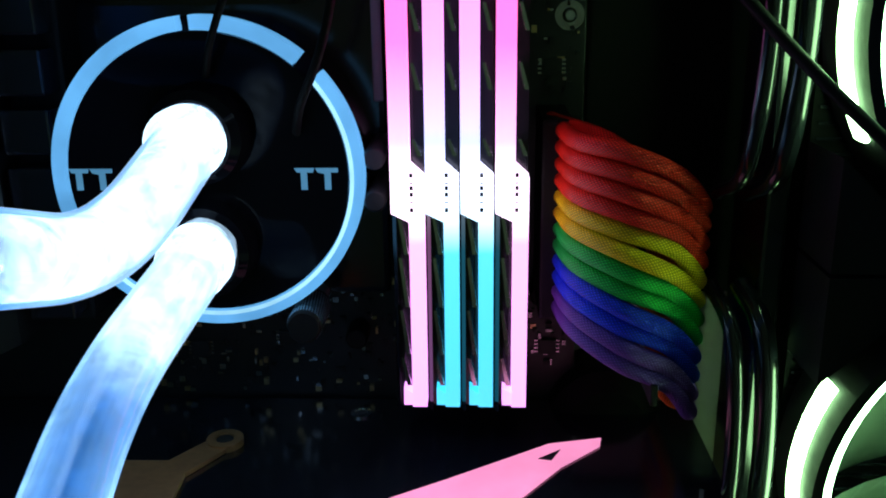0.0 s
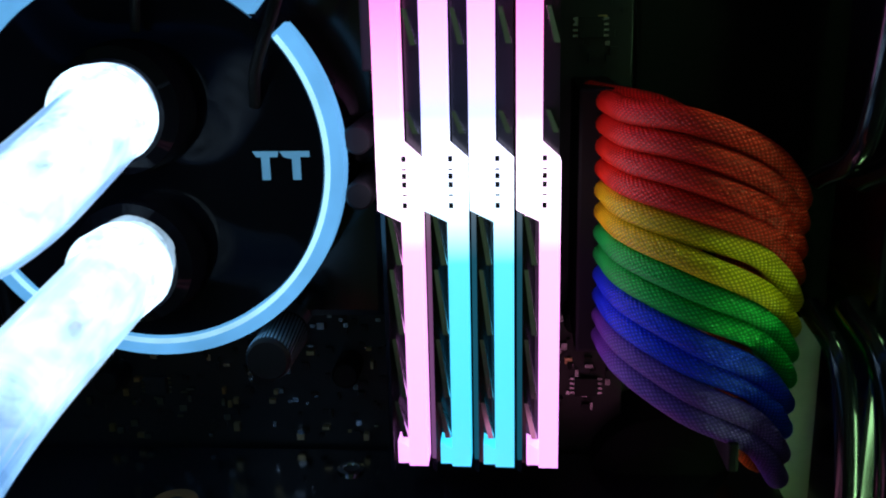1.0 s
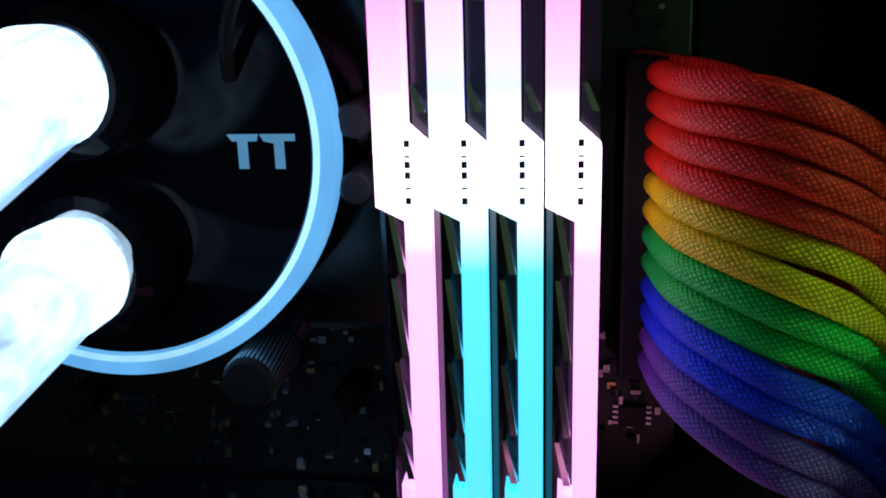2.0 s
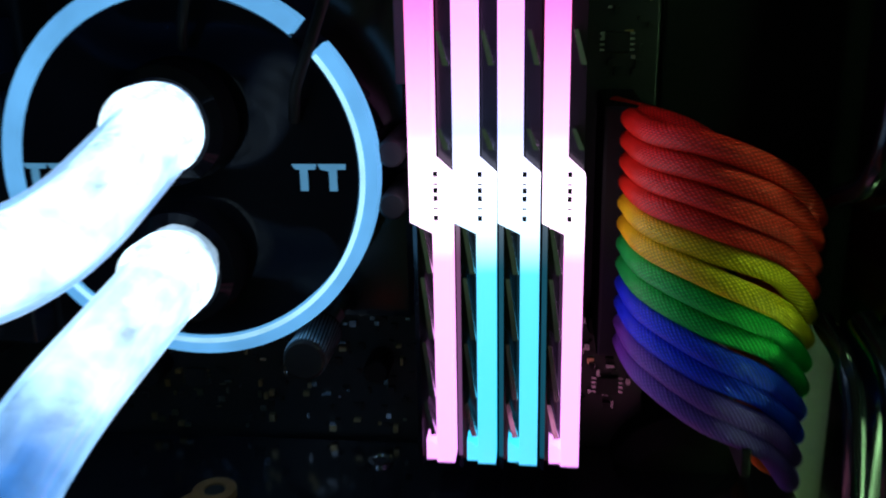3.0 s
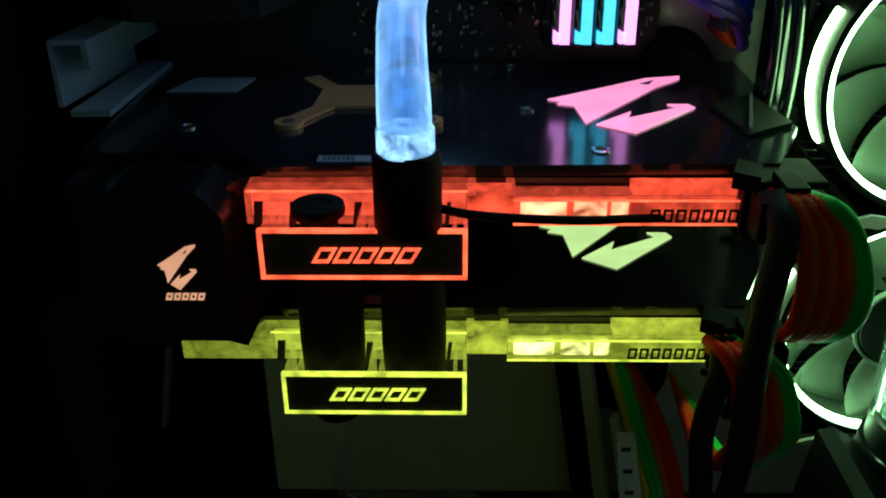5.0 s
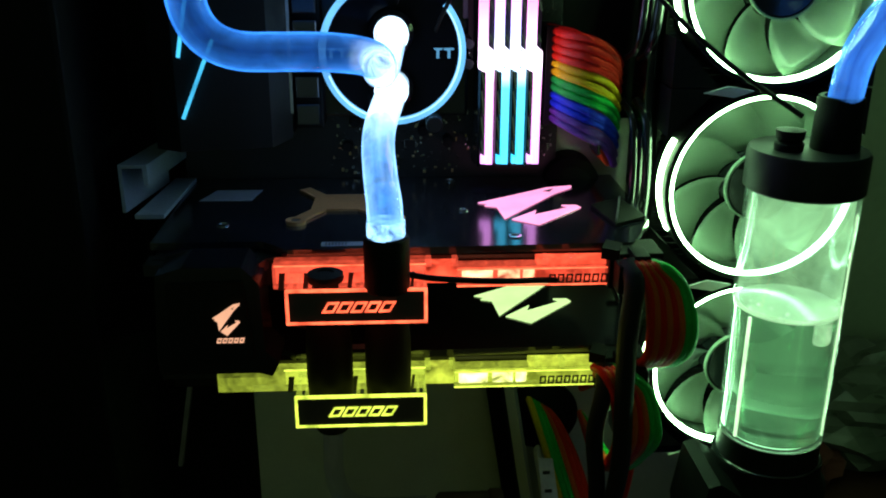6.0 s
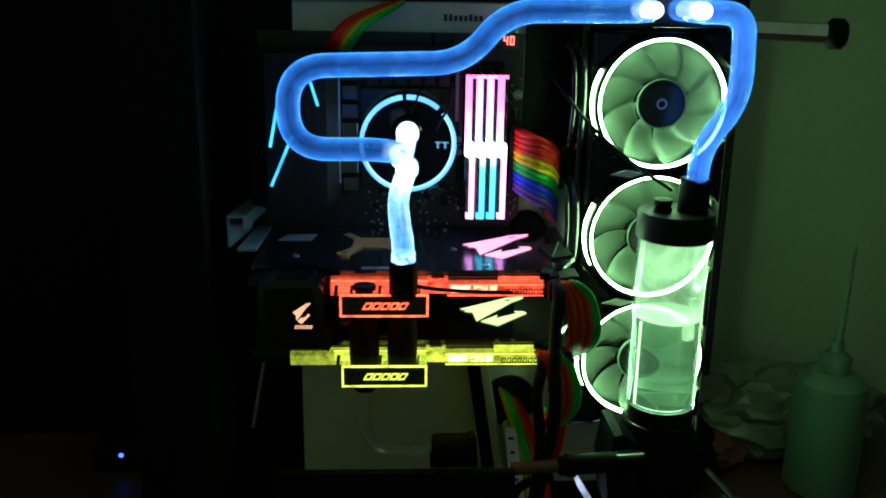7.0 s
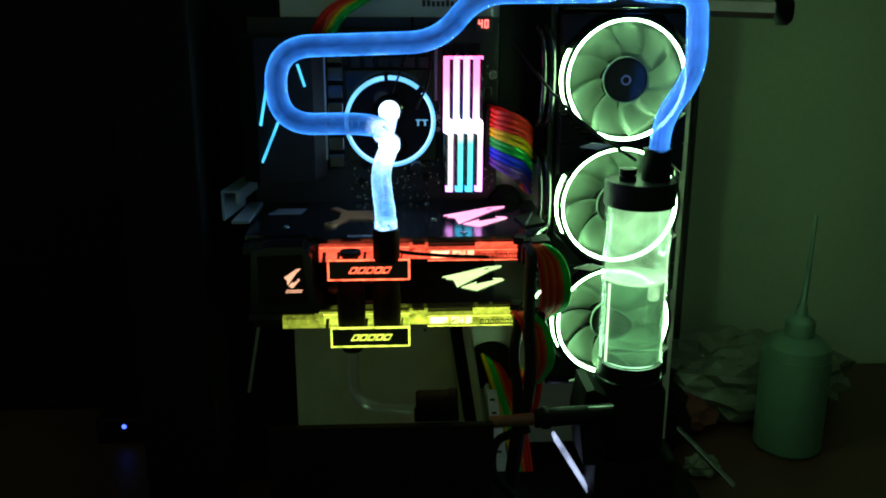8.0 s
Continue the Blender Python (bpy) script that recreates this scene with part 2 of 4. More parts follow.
def thing(name, base, label, category, group="", kind=""):
    ob = new(name)
    ob.empty_display_size = 0.01
    ob.location = base
    BASE[ob.name] = Vector(base)
    return tagged(ob, label, category, group, kind)


def part(name, bm, material, parent=None, label=""):
    """One mesh object, under a thing or under a part; the bmesh is in the world's coordinates."""
    base = BASE[parent.name] if parent else Vector((0, 0, 0))
    bmesh.ops.translate(bm, verts=bm.verts, vec=-base)
    bmesh.ops.recalc_face_normals(bm, faces=bm.faces)
    me = bpy.data.meshes.new(name)
    bm.to_mesh(me)
    bm.free()
    me.materials.append(material)
    ob = new(name, me)
    if parent:
        ob.parent = parent
        BASE[ob.name] = base
    return tagged(ob, label)


def single(name, bm, material, label, category, group="", kind=""):
    return tagged(part(name, bm, material), label, category, group, kind)


def box(x0, x1, y0, y1, z0, z1, bevel=0.0, bm=None):
    bm = bm or bmesh.new()
    m = Matrix.LocRotScale(((x0 + x1) / 2, (y0 + y1) / 2, (z0 + z1) / 2), None, (abs(x1 - x0), abs(y1 - y0), abs(z1 - z0)))
    vs = bmesh.ops.create_cube(bm, size=1, matrix=m)["verts"]
    if bevel:
        es = list({e for v in vs for e in v.link_edges})
        bmesh.ops.bevel(bm, geom=es, offset=bevel, segments=2, affect="EDGES", profile=0.6)
    return bm


def bar(p, q, w, d, bm=None, bevel=0.0):
    """A square bar from p to q, w across and d deep."""
    bm = bm or bmesh.new()
    p, q = Vector(p), Vector(q)
    rot = (q - p).to_track_quat("Z", "Y").to_matrix().to_4x4()
    m = Matrix.Translation((p + q) / 2) @ rot @ Matrix.Diagonal((w, d, (q - p).length, 1))
    vs = bmesh.ops.create_cube(bm, size=1, matrix=m)["verts"]
    if bevel:
        bmesh.ops.bevel(bm, geom=list({e for v in vs for e in v.link_edges}), offset=bevel, segments=2, affect="EDGES")
    return bm


def smooth(curve, steps=10):
    """Points of a curve that runs evenly through the given ones."""
    ps = [Vector(p) for p in curve]
    ps = [2 * ps[0] - ps[1]] + ps + [2 * ps[-1] - ps[-2]]
    out = []
    for i in range(1, len(ps) - 2):
        a, b, c, d = ps[i - 1:i + 3]
        for k in range(steps):
            t = k / steps
            out.append(0.5 * (2 * b + (c - a) * t + (2 * a - 5 * b + 4 * c - d) * t * t + (3 * b - a - 3 * c + d) * t ** 3))
    return out + [ps[-2]]


def fillet(corners, radius, steps=12):
    """A path of straight runs whose corners are bent to a radius."""
    ps = [Vector(p) for p in corners]
    out = [ps[0]]
    for a, b, c in zip(ps, ps[1:], ps[2:]):
        u, v = (a - b).normalized(), (c - b).normalized()
        cut = min(radius[len(out) // (steps + 1)] if isinstance(radius, tuple) else radius, 0.49 * (a - b).length, 0.49 * (c - b).length)
        s, e = b + u * cut, b + v * cut
        for k in range(steps + 1):
            t = k / steps
            out.append((1 - t) ** 2 * s + 2 * t * (1 - t) * b + t * t * e)
    return out + [ps[-1]]


def crease(bm, rows):
    """Marks the rims of a round body as sharp, so that flat faces stay flat."""
    n = len(rows)
    for i, row in enumerate(rows):
        if 0 < i < n - 1:
            u, v = row[0].co - rows[i - 1][0].co, rows[i + 1][0].co - row[0].co
            if u.length and v.length and u.angle(v) < radians(35):
                continue
        for k, vert in enumerate(row):
            e = bm.edges.get((vert, row[(k + 1) % len(row)]))
            if e:
                e.smooth = False


def sweep(path, r, segs=16, bm=None, caps=True, radii=None):
    """A round tube along a path, with texture coordinates in metres."""
    bm = bm or bmesh.new()
    uv = bm.loops.layers.uv.verify()
    pts = [Vector(p) for p in path]
    rows, along, normal = [], [0.0], None
    for i, p in enumerate(pts):
        tan = (pts[min(i + 1, len(pts) - 1)] - pts[max(i - 1, 0)]).normalized()
        if normal is None:
            normal = tan.orthogonal().normalized()
        normal = (normal - tan * normal.dot(tan)).normalized()
        side = tan.cross(normal)
        rad = radii[i] if radii else r
        rows.append([bm.verts.new(p + rad * (math.cos(2 * math.pi * k / segs) * normal + math.sin(2 * math.pi * k / segs) * side)) for k in range(segs)])
        if i:
            along.append(along[-1] + (p - pts[i - 1]).length)
    for i in range(len(rows) - 1):
        for k in range(segs):
            f = bm.faces.new((rows[i][k], rows[i][(k + 1) % segs], rows[i + 1][(k + 1) % segs], rows[i + 1][k]))
            f.smooth = True
            us = (k, k + 1, k + 1, k)
            vs = (along[i], along[i], along[i + 1], along[i + 1])
            for lp, a, b in zip(f.loops, us, vs):
                lp[uv].uv = (a * 2 * math.pi * r / segs, b)
    if caps:
        bm.faces.new(rows[0])
        bm.faces.new(rows[-1])
        crease(bm, [rows[0], rows[-1]])
    return bm


def rod(p, q, r, segs=24, bm=None, r2=None, edge=0.0):
    """A straight round bar, with rounded rims."""
    p, q = Vector(p), Vector(q)
    r2 = r if r2 is None else r2
    d = (q - p).normalized()
    if edge:
        path, rad = [p, p + d * edge, q - d * edge, q], [r - edge, r, r2, r2 - edge]
    else:
        path, rad = [p, q], [r, r2]
    return sweep(path, r, segs, bm, True, rad)


def lathe(at, profile, segs=40, axis="z", bm=None):
    """A turned body: profile of (radius, height) about an upright or a lying axis."""
    bm = bm or bmesh.new()
    rows = []
    for r, h in profile:
        row = []
        for k in range(segs):
            a = 2 * math.pi * k / segs
            v = (r * math.cos(a), r * math.sin(a), h) if axis == "z" else (r * math.cos(a), h, r * math.sin(a))
            row.append(bm.verts.new(Vector(at) + Vector(v)))
        rows.append(row)
    for a, b in zip(rows, rows[1:]):
        for k in range(segs):
            bm.faces.new((a[k], a[(k + 1) % segs], b[(k + 1) % segs], b[k])).smooth = True
    bm.faces.new(rows[0])
    bm.faces.new(rows[-1])
    crease(bm, rows)
    return bm


def ring(c, r0, r1, y0, y1, segs=72, a0=0.0, a1=360.0, bm=None):
    """A flat ring, or a piece of one, that faces -y."""
    bm = bm or bmesh.new()
    full = a1 - a0 >= 360
    n = max(3, int(segs * (a1 - a0) / 360))
    rows = []
    for i in range(n if full else n + 1):
        a = radians(a0 + (a1 - a0) * i / n)
        rows.append([bm.verts.new((c[0] + r * math.cos(a), y, c[2] + r * math.sin(a))) for r, y in ((r0, y0), (r1, y0), (r1, y1), (r0, y1))])
    for i in range(n):
        a, b = rows[i], rows[(i + 1) % len(rows)]
        for k in range(4):
            bm.faces.new((a[k], a[(k + 1) % 4], b[(k + 1) % 4], b[k]))
    if not full:
        bm.faces.new(rows[0])
        bm.faces.new(rows[-1])
    return bm


def slab(outline, axis, lo, hi, bm=None):
    """A flat outline given thickness along an axis: 'z' takes (x, y) points, 'y' takes (x, z) points, 'x' takes (y, z) points."""
    bm = bm or bmesh.new()
    put = {"z": lambda a, b, h: (a, b, h), "y": lambda a, b, h: (a, h, b), "x": lambda a, b, h: (h, a, b)}[axis]
    low = [bm.verts.new(put(a, b, lo)) for a, b in outline]
    top = [bm.verts.new(put(a, b, hi)) for a, b in outline]
    bm.faces.new(low)
    bm.faces.new(top)
    n = len(outline)
    for i in range(n):
        bm.faces.new((low[i], low[(i + 1) % n], top[(i + 1) % n], top[i]))
    return bm


# ---- the room ----
TABLE_Z = 0.03
single("table", box(-0.95, 0.95, -0.75, 0.595, TABLE_Z - 0.03, TABLE_Z, 0.003), TABLE, "dark reddish brown wooden table top in shadow", "table", kind="structure")
single("floor", box(-1.4, 1.4, -1.7, 0.7, -0.75, -0.7), SOOT, "dark floor of the room", "floor", kind="structure")
single("wall_back", box(-1.4, 1.4, 0.6, 0.7, -0.7, 1.6), WALLP, "plain pale painted wall of the dark room", "wall", kind="structure")
single("wall_west", box(-1.5, -1.4, -1.7, 0.7, -0.7, 1.6), WALLP, "plain pale painted wall of the dark room", "wall", kind="structure")
single("wall_east", box(1.4, 1.5, -1.7, 0.7, -0.7, 1.6), WALLP, "plain pale painted wall of the dark room", "wall", kind="structure")
# unseen wall, left open in the middle so the world's fill light enters
for x0, x1 in ((-1.4, -0.8), (0.8, 1.4)):
    single("wall_front", box(x0, x1, -1.8, -1.7, -0.7, 1.6), WALLP, "plain pale unseen wall beside a gap for fill light", "wall", kind="structure")
# black sheet added to keep the back wall dark on the left
single("partition", box(-0.94, -0.24, 0.5, 0.59, TABLE_Z + 0.001, 1.3, 0.004), SOOT, "black sheet added to darken the left background", "partition", kind="structure")

# ---- the case ----
case = thing("computer_case", (0.07, 0.33, TABLE_Z), "open white and black steel computer case on the table", "computer case")
part("back_panel", box(-0.135, 0.2745, 0.312, 0.316, 0.068, 0.556, 0.0008), WHITE, case, "white painted steel panel")
part("dark_cover", box(0.077, 0.128, 0.303, 0.3105, 0.386, 0.556, 0.001), SOOT, case, "black cover strip")
# post made to glow, standing in for the cold light that falls there
part("light_strip", bar((0.1239, 0.19, 0.141), (0.1663, 0.19, 0.0703), 0.016, 0.004, bevel=0.001), glow("cold_post_glow", (0.55, 0.66, 1.0), 0.32, 0.6, 45), case, "post made to glow cold white")
part("post_edge", bar((0.0665, 0.272, 0.158), (0.075, 0.268, 0.108), 0.008, 0.003, bevel=0.0005), WHITE, case, "white steel edge")
# black strip added so the white panel's end edge stays dark
part("end_strip", box(0.275, 0.281, 0.308, 0.335, 0.19, 0.556, 0.001), SOOT, case)
part("top_beam", box(-0.2, 0.279, 0.308, 0.345, 0.5565, 0.62, 0.002), SOOT, case, "black steel top beam")
for k in range(8):
    part("print_mark", box(0.002 + k * 0.0046, 0.0052 + k * 0.0046, 0.3116, 0.3122, 0.5395, 0.5445 + (0.0012 if k in (0, 1, 5) else 0.0)), INK, case, "dark printed bar")
part("side_frame", box(-0.27, -0.2, 0.2, 0.36, 0.03, 0.62, 0.003), SOOT, case, "black steel side frame")
part("dark_back", box(-0.2, -0.1355, 0.312, 0.318, 0.03, 0.556), SOOT, case)
part("front_plate", box(-0.14, 0.057, 0.118, 0.126, 0.03, 0.191, 0.0015), SOOT, case, "black steel front plate")
part("lower_tray", box(-0.14, 0.1, 0.127, 0.31, 0.03, 0.066, 0.001), SOOT, case)
part("post", bar((0.037, 0.3, 0.215), (0.061, 0.29, 0.06), 0.014, 0.012, bevel=0.001), SOOT, case, "black upright bar")
part("post_edge", bar((0.0465, 0.298, 0.212), (0.0712, 0.288, 0.06), 0.007, 0.008), WHITE, case)
part("foot", slab([(0.118, 0.03), (0.135, 0.03), (0.16, 0.18), (0.15, 0.3), (0.14, 0.3)], "z", 0.031, 0.05), WHITE, case, "white steel foot")
part("foot_rail", bar((0.2726, 0.27, 0.104), (0.327, 0.235, 0.052), 0.008, 0.004, bevel=0.001), CHROME, case, "polished foot rail")
part("base_plate", box(0.07, 0.279, 0.2, 0.33, 0.031, 0.062, 0.002), SOOT, case)
grommet = part("grommet", lathe((0.075, 0.3115, 0.163), [(0.026, 0.0), (0.028, -0.002), (0.0275, -0.004), (0.023, -0.004), (0.0225, -0.0005)], axis="y"), RUBBER, case, "black rubber cable grommet")
part("grommet", lathe((0.085, 0.3115, 0.345), [(0.017, 0.0), (0.019, -0.002), (0.0185, -0.022), (0.013, -0.026)], axis="y"), RUBBER, case)
for x, z in ((-0.012, 0.205), (0.004, 0.205), (0.106, 0.37)):
    part("screw_hole", lathe((x, 0.3118, z), [(0.0016, 0), (0.0016, -0.0006)], 16, "y"), INK, case)
handle = thing("top_rail", (0.27, 0.15, 0.542), "polished metal rail with a black round end cap", "rail")
part("tube", rod((0.225, 0.163, 0.5425), (0.285, 0.15, 0.541), 0.0075), CHROME, handle)
part("end_cap", rod((0.283, 0.15, 0.541), (0.297, 0.147, 0.5405), 0.0115, 32, edge=0.003), RUBBER, handle, "black rubber cap")

# ---- the motherboard ----
board = thing("motherboard", (-0.04, 0.3, 0.24), "black motherboard crowded with small chips and connectors", "motherboard")
part("circuit_board", box(-0.165, 0.0755, 0.298, 0.3, 0.225, 0.53, 0.0004), PCB, board)
cover = part("io_cover", slab([(-0.165, 0.29), (-0.165, 0.235), (-0.15, 0.226), (-0.1, 0.235), (-0.091, 0.26), (-0.091, 0.298), (-0.165, 0.298)], "z", 0.385, 0.515), BLACK, board, "black angular cover with lit strips")
part("cover_edge", bar((-0.0905, 0.259, 0.40), (-0.0905, 0.259, 0.50), 0.0016, 0.0016), STEEL, cover)
for p, q, w in (((-0.1405, 0.2265, 0.470), (-0.1468, 0.225, 0.438), 0.006), ((-0.1285, 0.228, 0.4466), (-0.1468, 0.225, 0.4045), 0.006), ((-0.1125, 0.231, 0.4915), (-0.1068, 0.2325, 0.4717), 0.0035)):
    part("light_strip", bar(p, q, w, 0.002), IO_LIGHT, cover, "lit cyan strip")
heat = part("heatsink", box(-0.09, -0.073, 0.272, 0.298, 0.388, 0.505, 0.001), BLACK, board, "black finned heatsink")
for i in range(7):
    z = 0.392 + i * 0.0163
    part("fin", box(-0.0885, -0.0745, 0.262, 0.2725, z, z + 0.0125, 0.0008), PLATE, heat)
part("top_heatsink", box(-0.075, 0.012, 0.27, 0.298, 0.497, 0.52, 0.0015), BLACK, board)
for i in range(6):
    part("inductor", box(-0.068 + i * 0.013, -0.058 + i * 0.013, 0.286, 0.298, 0.483, 0.494, 0.0012), CHIP, board)
rnd = random.Random(7)


def chips(n, x0, x1, z0, z1, name="component"):
    for _ in range(n):
        x, z = rnd.uniform(x0, x1), rnd.uniform(z0, z1)
        w, h, d = rnd.uniform(0.0006, 0.0022), rnd.uniform(0.0006, 0.0022), rnd.uniform(0.0005, 0.0018)
        part(name, box(x, x + w, 0.298 - d, 0.298, z, z + h), rnd.choice((CHIP, CHIP, CHIP, CHIP, SOLDER, SOLDER, SOLDER, GOLD)), board)


chips(210, -0.072, 0.012, 0.352, 0.396)
chips(45, 0.058, 0.0725, 0.362, 0.392)
chips(40, 0.059, 0.073, 0.452, 0.5)
chips(20, 0.013, 0.018, 0.36, 0.43)
for x, z in ((0.066, 0.369), (0.0655, 0.4605), (-0.02, 0.372), (-0.05, 0.368), (-0.035, 0.385)):
    ic = part("chip", box(x - 0.003, x + 0.003, 0.2962, 0.298, z - 0.0025, z + 0.0025, 0.0002), CHIP, board)
    for k in range(4):
        part("pin", box(x - 0.0042, x - 0.003, 0.2972, 0.298, z - 0.0022 + k * 0.0013, z - 0.0016 + k * 0.0013), SOLDER, ic)
        part("pin", box(x + 0.003, x + 0.0042, 0.2972, 0.298, z - 0.0022 + k * 0.0013, z - 0.0016 + k * 0.0013), SOLDER, ic)
for x, z in ((-0.055, 0.388), (-0.012, 0.382), (0.004, 0.375), (-0.06, 0.372), (0.063, 0.39)):
    part("capacitor", rod((x, 0.288, z), (x, 0.298, z), 0.0035, 16, edge=0.0005), BLACK, board)
hole = part("mounting_hole", ring((0.0705, 0, 0.4755), 0.0022, 0.0044, 0.2972, 0.298, 32), SOLDER, board, "tinned ring round a screw")
part("screw", rod((0.0705, 0.2955, 0.4755), (0.0705, 0.298, 0.4755), 0.0018, 14, edge=0.0004), STEEL, hole)
readout = part("readout", box(0.052, 0.068, 0.29, 0.298, 0.517, 0.531, 0.0006), INK, board, "two-digit red readout")


def digit(x, z, lit, w=0.0038, h=0.0075):
    t = 0.0009
    seg = {"a": (x, x + w, z + h - t, z + h), "g": (x, x + w, z + h / 2 - t / 2, z + h / 2 + t / 2), "d": (x, x + w, z, z + t), "f": (x, x + t, z + h / 2, z + h),
           "e": (x, x + t, z, z + h / 2), "b": (x + w - t, x + w, z + h / 2, z + h), "c": (x + w - t, x + w, z, z + h / 2)}
    for k in lit:
        a, b, c, d = seg[k]
        part("segment", box(a, b, 0.2893, 0.2899, c, d), DIGIT, readout, "lit red")


digit(0.0548, 0.5205, "fgbc")
digit(0.0605, 0.5205, "abcdef")
part("memory_latch_bar", box(0.0125, 0.0155, 0.284, 0.298, 0.452, 0.505, 0.0006), STICKER, board, "grey printed strip")
for z in (0.4395, 0.4275):
    part("stud", rod((0.0145, 0.262, z), (0.0145, 0.298, z), 0.0032, 20, edge=0.0006), CHIP, board, "round dark stud")
part("socket_frame", box(-0.08, 0.016, 0.285, 0.298, 0.392, 0.482, 0.002), GLOSS, board)
KX, KZ, KR = -0.0062, 0.3925, 0.0049
cap = thing("thumb_screw", (KX, 0.28, KZ), "knurled black and steel thumb screw on the board", "screw")
part("head", rod((KX, 0.255, KZ), (KX, 0.2745, KZ), KR, 28, edge=0.0006), BLACK, cap)
for k in range(36):
    a = 2 * math.pi * k / 36
    p, q = (KX + KR * math.cos(a), 0.2565, KZ + KR * math.sin(a)), (KX + KR * math.cos(a + 0.3), 0.2725, KZ + KR * math.sin(a + 0.3))
    part("ridge", bar(p, q, 0.0004, 0.0004), STEEL, cap, "bright ridge")
part("shaft", rod((KX, 0.2745, KZ), (KX, 0.298, KZ), 0.003, 16), STEEL, cap)

# ---- memory ----
RY = 0.2535
for i in range(4):
    x = 0.0197 + i * 0.0094
    mod = thing("memory_module", (x + 0.0045, 0.29, 0.43), "memory stick with pink and lavender light bar and dark metal sides" if i in (0, 3) else "memory stick with cyan and pink light bar and dark metal sides", "memory stick", "memory sticks in a row")
    light = BAR_OUTER if i in (0, 3) else BAR_INNER
    outline = [(x, 0.4965), (x + 0.0052, 0.4965), (x + 0.0052, 0.4395), (x + 0.0089, 0.4361), (x + 0.0089, 0.3688), (x + 0.0048, 0.3688), (x + 0.0048, 0.4238), (x, 0.4262)]
    part("light_bar", slab(outline, "y", RY, RY + 0.006), light, mod, "lit translucent diffuser")
    part("light_bar_tip", slab([(x + 0.0052, 0.4965), (x + 0.0085, 0.4965), (x + 0.0085, 0.4935), (x + 0.0052, 0.4945)], "y", RY + 0.0004, RY + 0.006), light, mod)
    part("light_bar_foot", slab([(x + 0.0022, 0.3688), (x + 0.0048, 0.3688), (x + 0.0048, 0.3725), (x + 0.0022, 0.374)], "y", RY + 0.0012, RY + 0.006), light, mod)
    part("circuit_board", box(x + 0.004, x + 0.0053, RY + 0.006, 0.2975, 0.366, 0.498), PCB, mod)
    part("heat_spreader", slab([(x + 0.0001, RY + 0.003), (x + 0.0012, RY + 0.0015), (x + 0.0014, 0.292), (x + 0.0001, 0.292)], "z", 0.3665, 0.426), GLOSS, mod, "dark polished metal side")
    part("heat_spreader", slab([(x + 0.0012, RY + 0.0065), (x + 0.004, RY + 0.0065), (x + 0.004, 0.292), (x + 0.0012, 0.292)], "z", 0.3665, 0.4965), GLOSS, mod)
    part("heat_spreader", slab([(x + 0.0056, RY + 0.0065), (x + 0.0088, RY + 0.0065), (x + 0.0088, 0.292), (x + 0.0056, 0.292)], "z", 0.367, 0.4965), GLOSS, mod)
    for z0, z1, side in ((0.414, 0.4245, 0), (0.3985, 0.413, 0), (0.384, 0.3975, 0), (0.3745, 0.383, 0), (0.4415, 0.446, 1), (0.459, 0.466, 1), (0.474, 0.481, 1)):
        o = x + (0.0056 if side else 0.0014)
        w = 0.003
        part("fin", slab([(o + 0.0002, z1), (o + 0.0011, z1), (o + w, z0), (o + w - 0.0012, z0)], "y", RY + 0.0022, RY + 0.0068), CHROME, mod, "polished slanting fin")
    part("end_pin", box(x + 0.0028, x + 0.0042, RY + 0.004, RY + 0.012, 0.4965, 0.5005), BLACK, mod)
    for k in range(6):
        z = 0.4275 + k * 0.00175 - (0.0008 if k == 0 else 0)
        part("print_mark", box(x + 0.0052, x + 0.0061, RY - 0.0002, RY + 0.0002, z, z + (0.0003 if k in (1, 4) else 0.0011)), INK, mod, "small dark print")
    part("slot", box(x + 0.0005, x + 0.0085, 0.288, 0.2978, 0.36, 0.505, 0.0006), BLACK, mod)

# ---- pump block ----
PC = (-0.0306, 0.257, 0.4357)
pump = thing("pump_block", (PC[0], 0.285, PC[2]), "round black water block with a glowing pale blue ring", "water block")
part("body", lathe((PC[0], 0.2583, PC[2]), [(0.0, 0.0), (0.0386, 0.0), (0.0386, 0.004), (0.0425, 0.006), (0.0428, 0.028)], 72, "y"), POLISH, pump, "gloss black face")
for a0, a1 in ((50.0, 92.0), (97.0, 401.0)):
    part("light_ring", ring(PC, 0.039, 0.0429, PC[1] + 0.0006, PC[1] + 0.006, 120, a0, a1), RING_BLUE, pump, "lit pale blue arc of the ring")
part("ring_line", ring(PC, 0.0391, 0.0402, PC[1] + 0.0002, PC[1] + 0.0008, 120, 200.0, 400.0), glow("ring_line_light", (0.35, 0.72, 0.95), 1.1), pump)
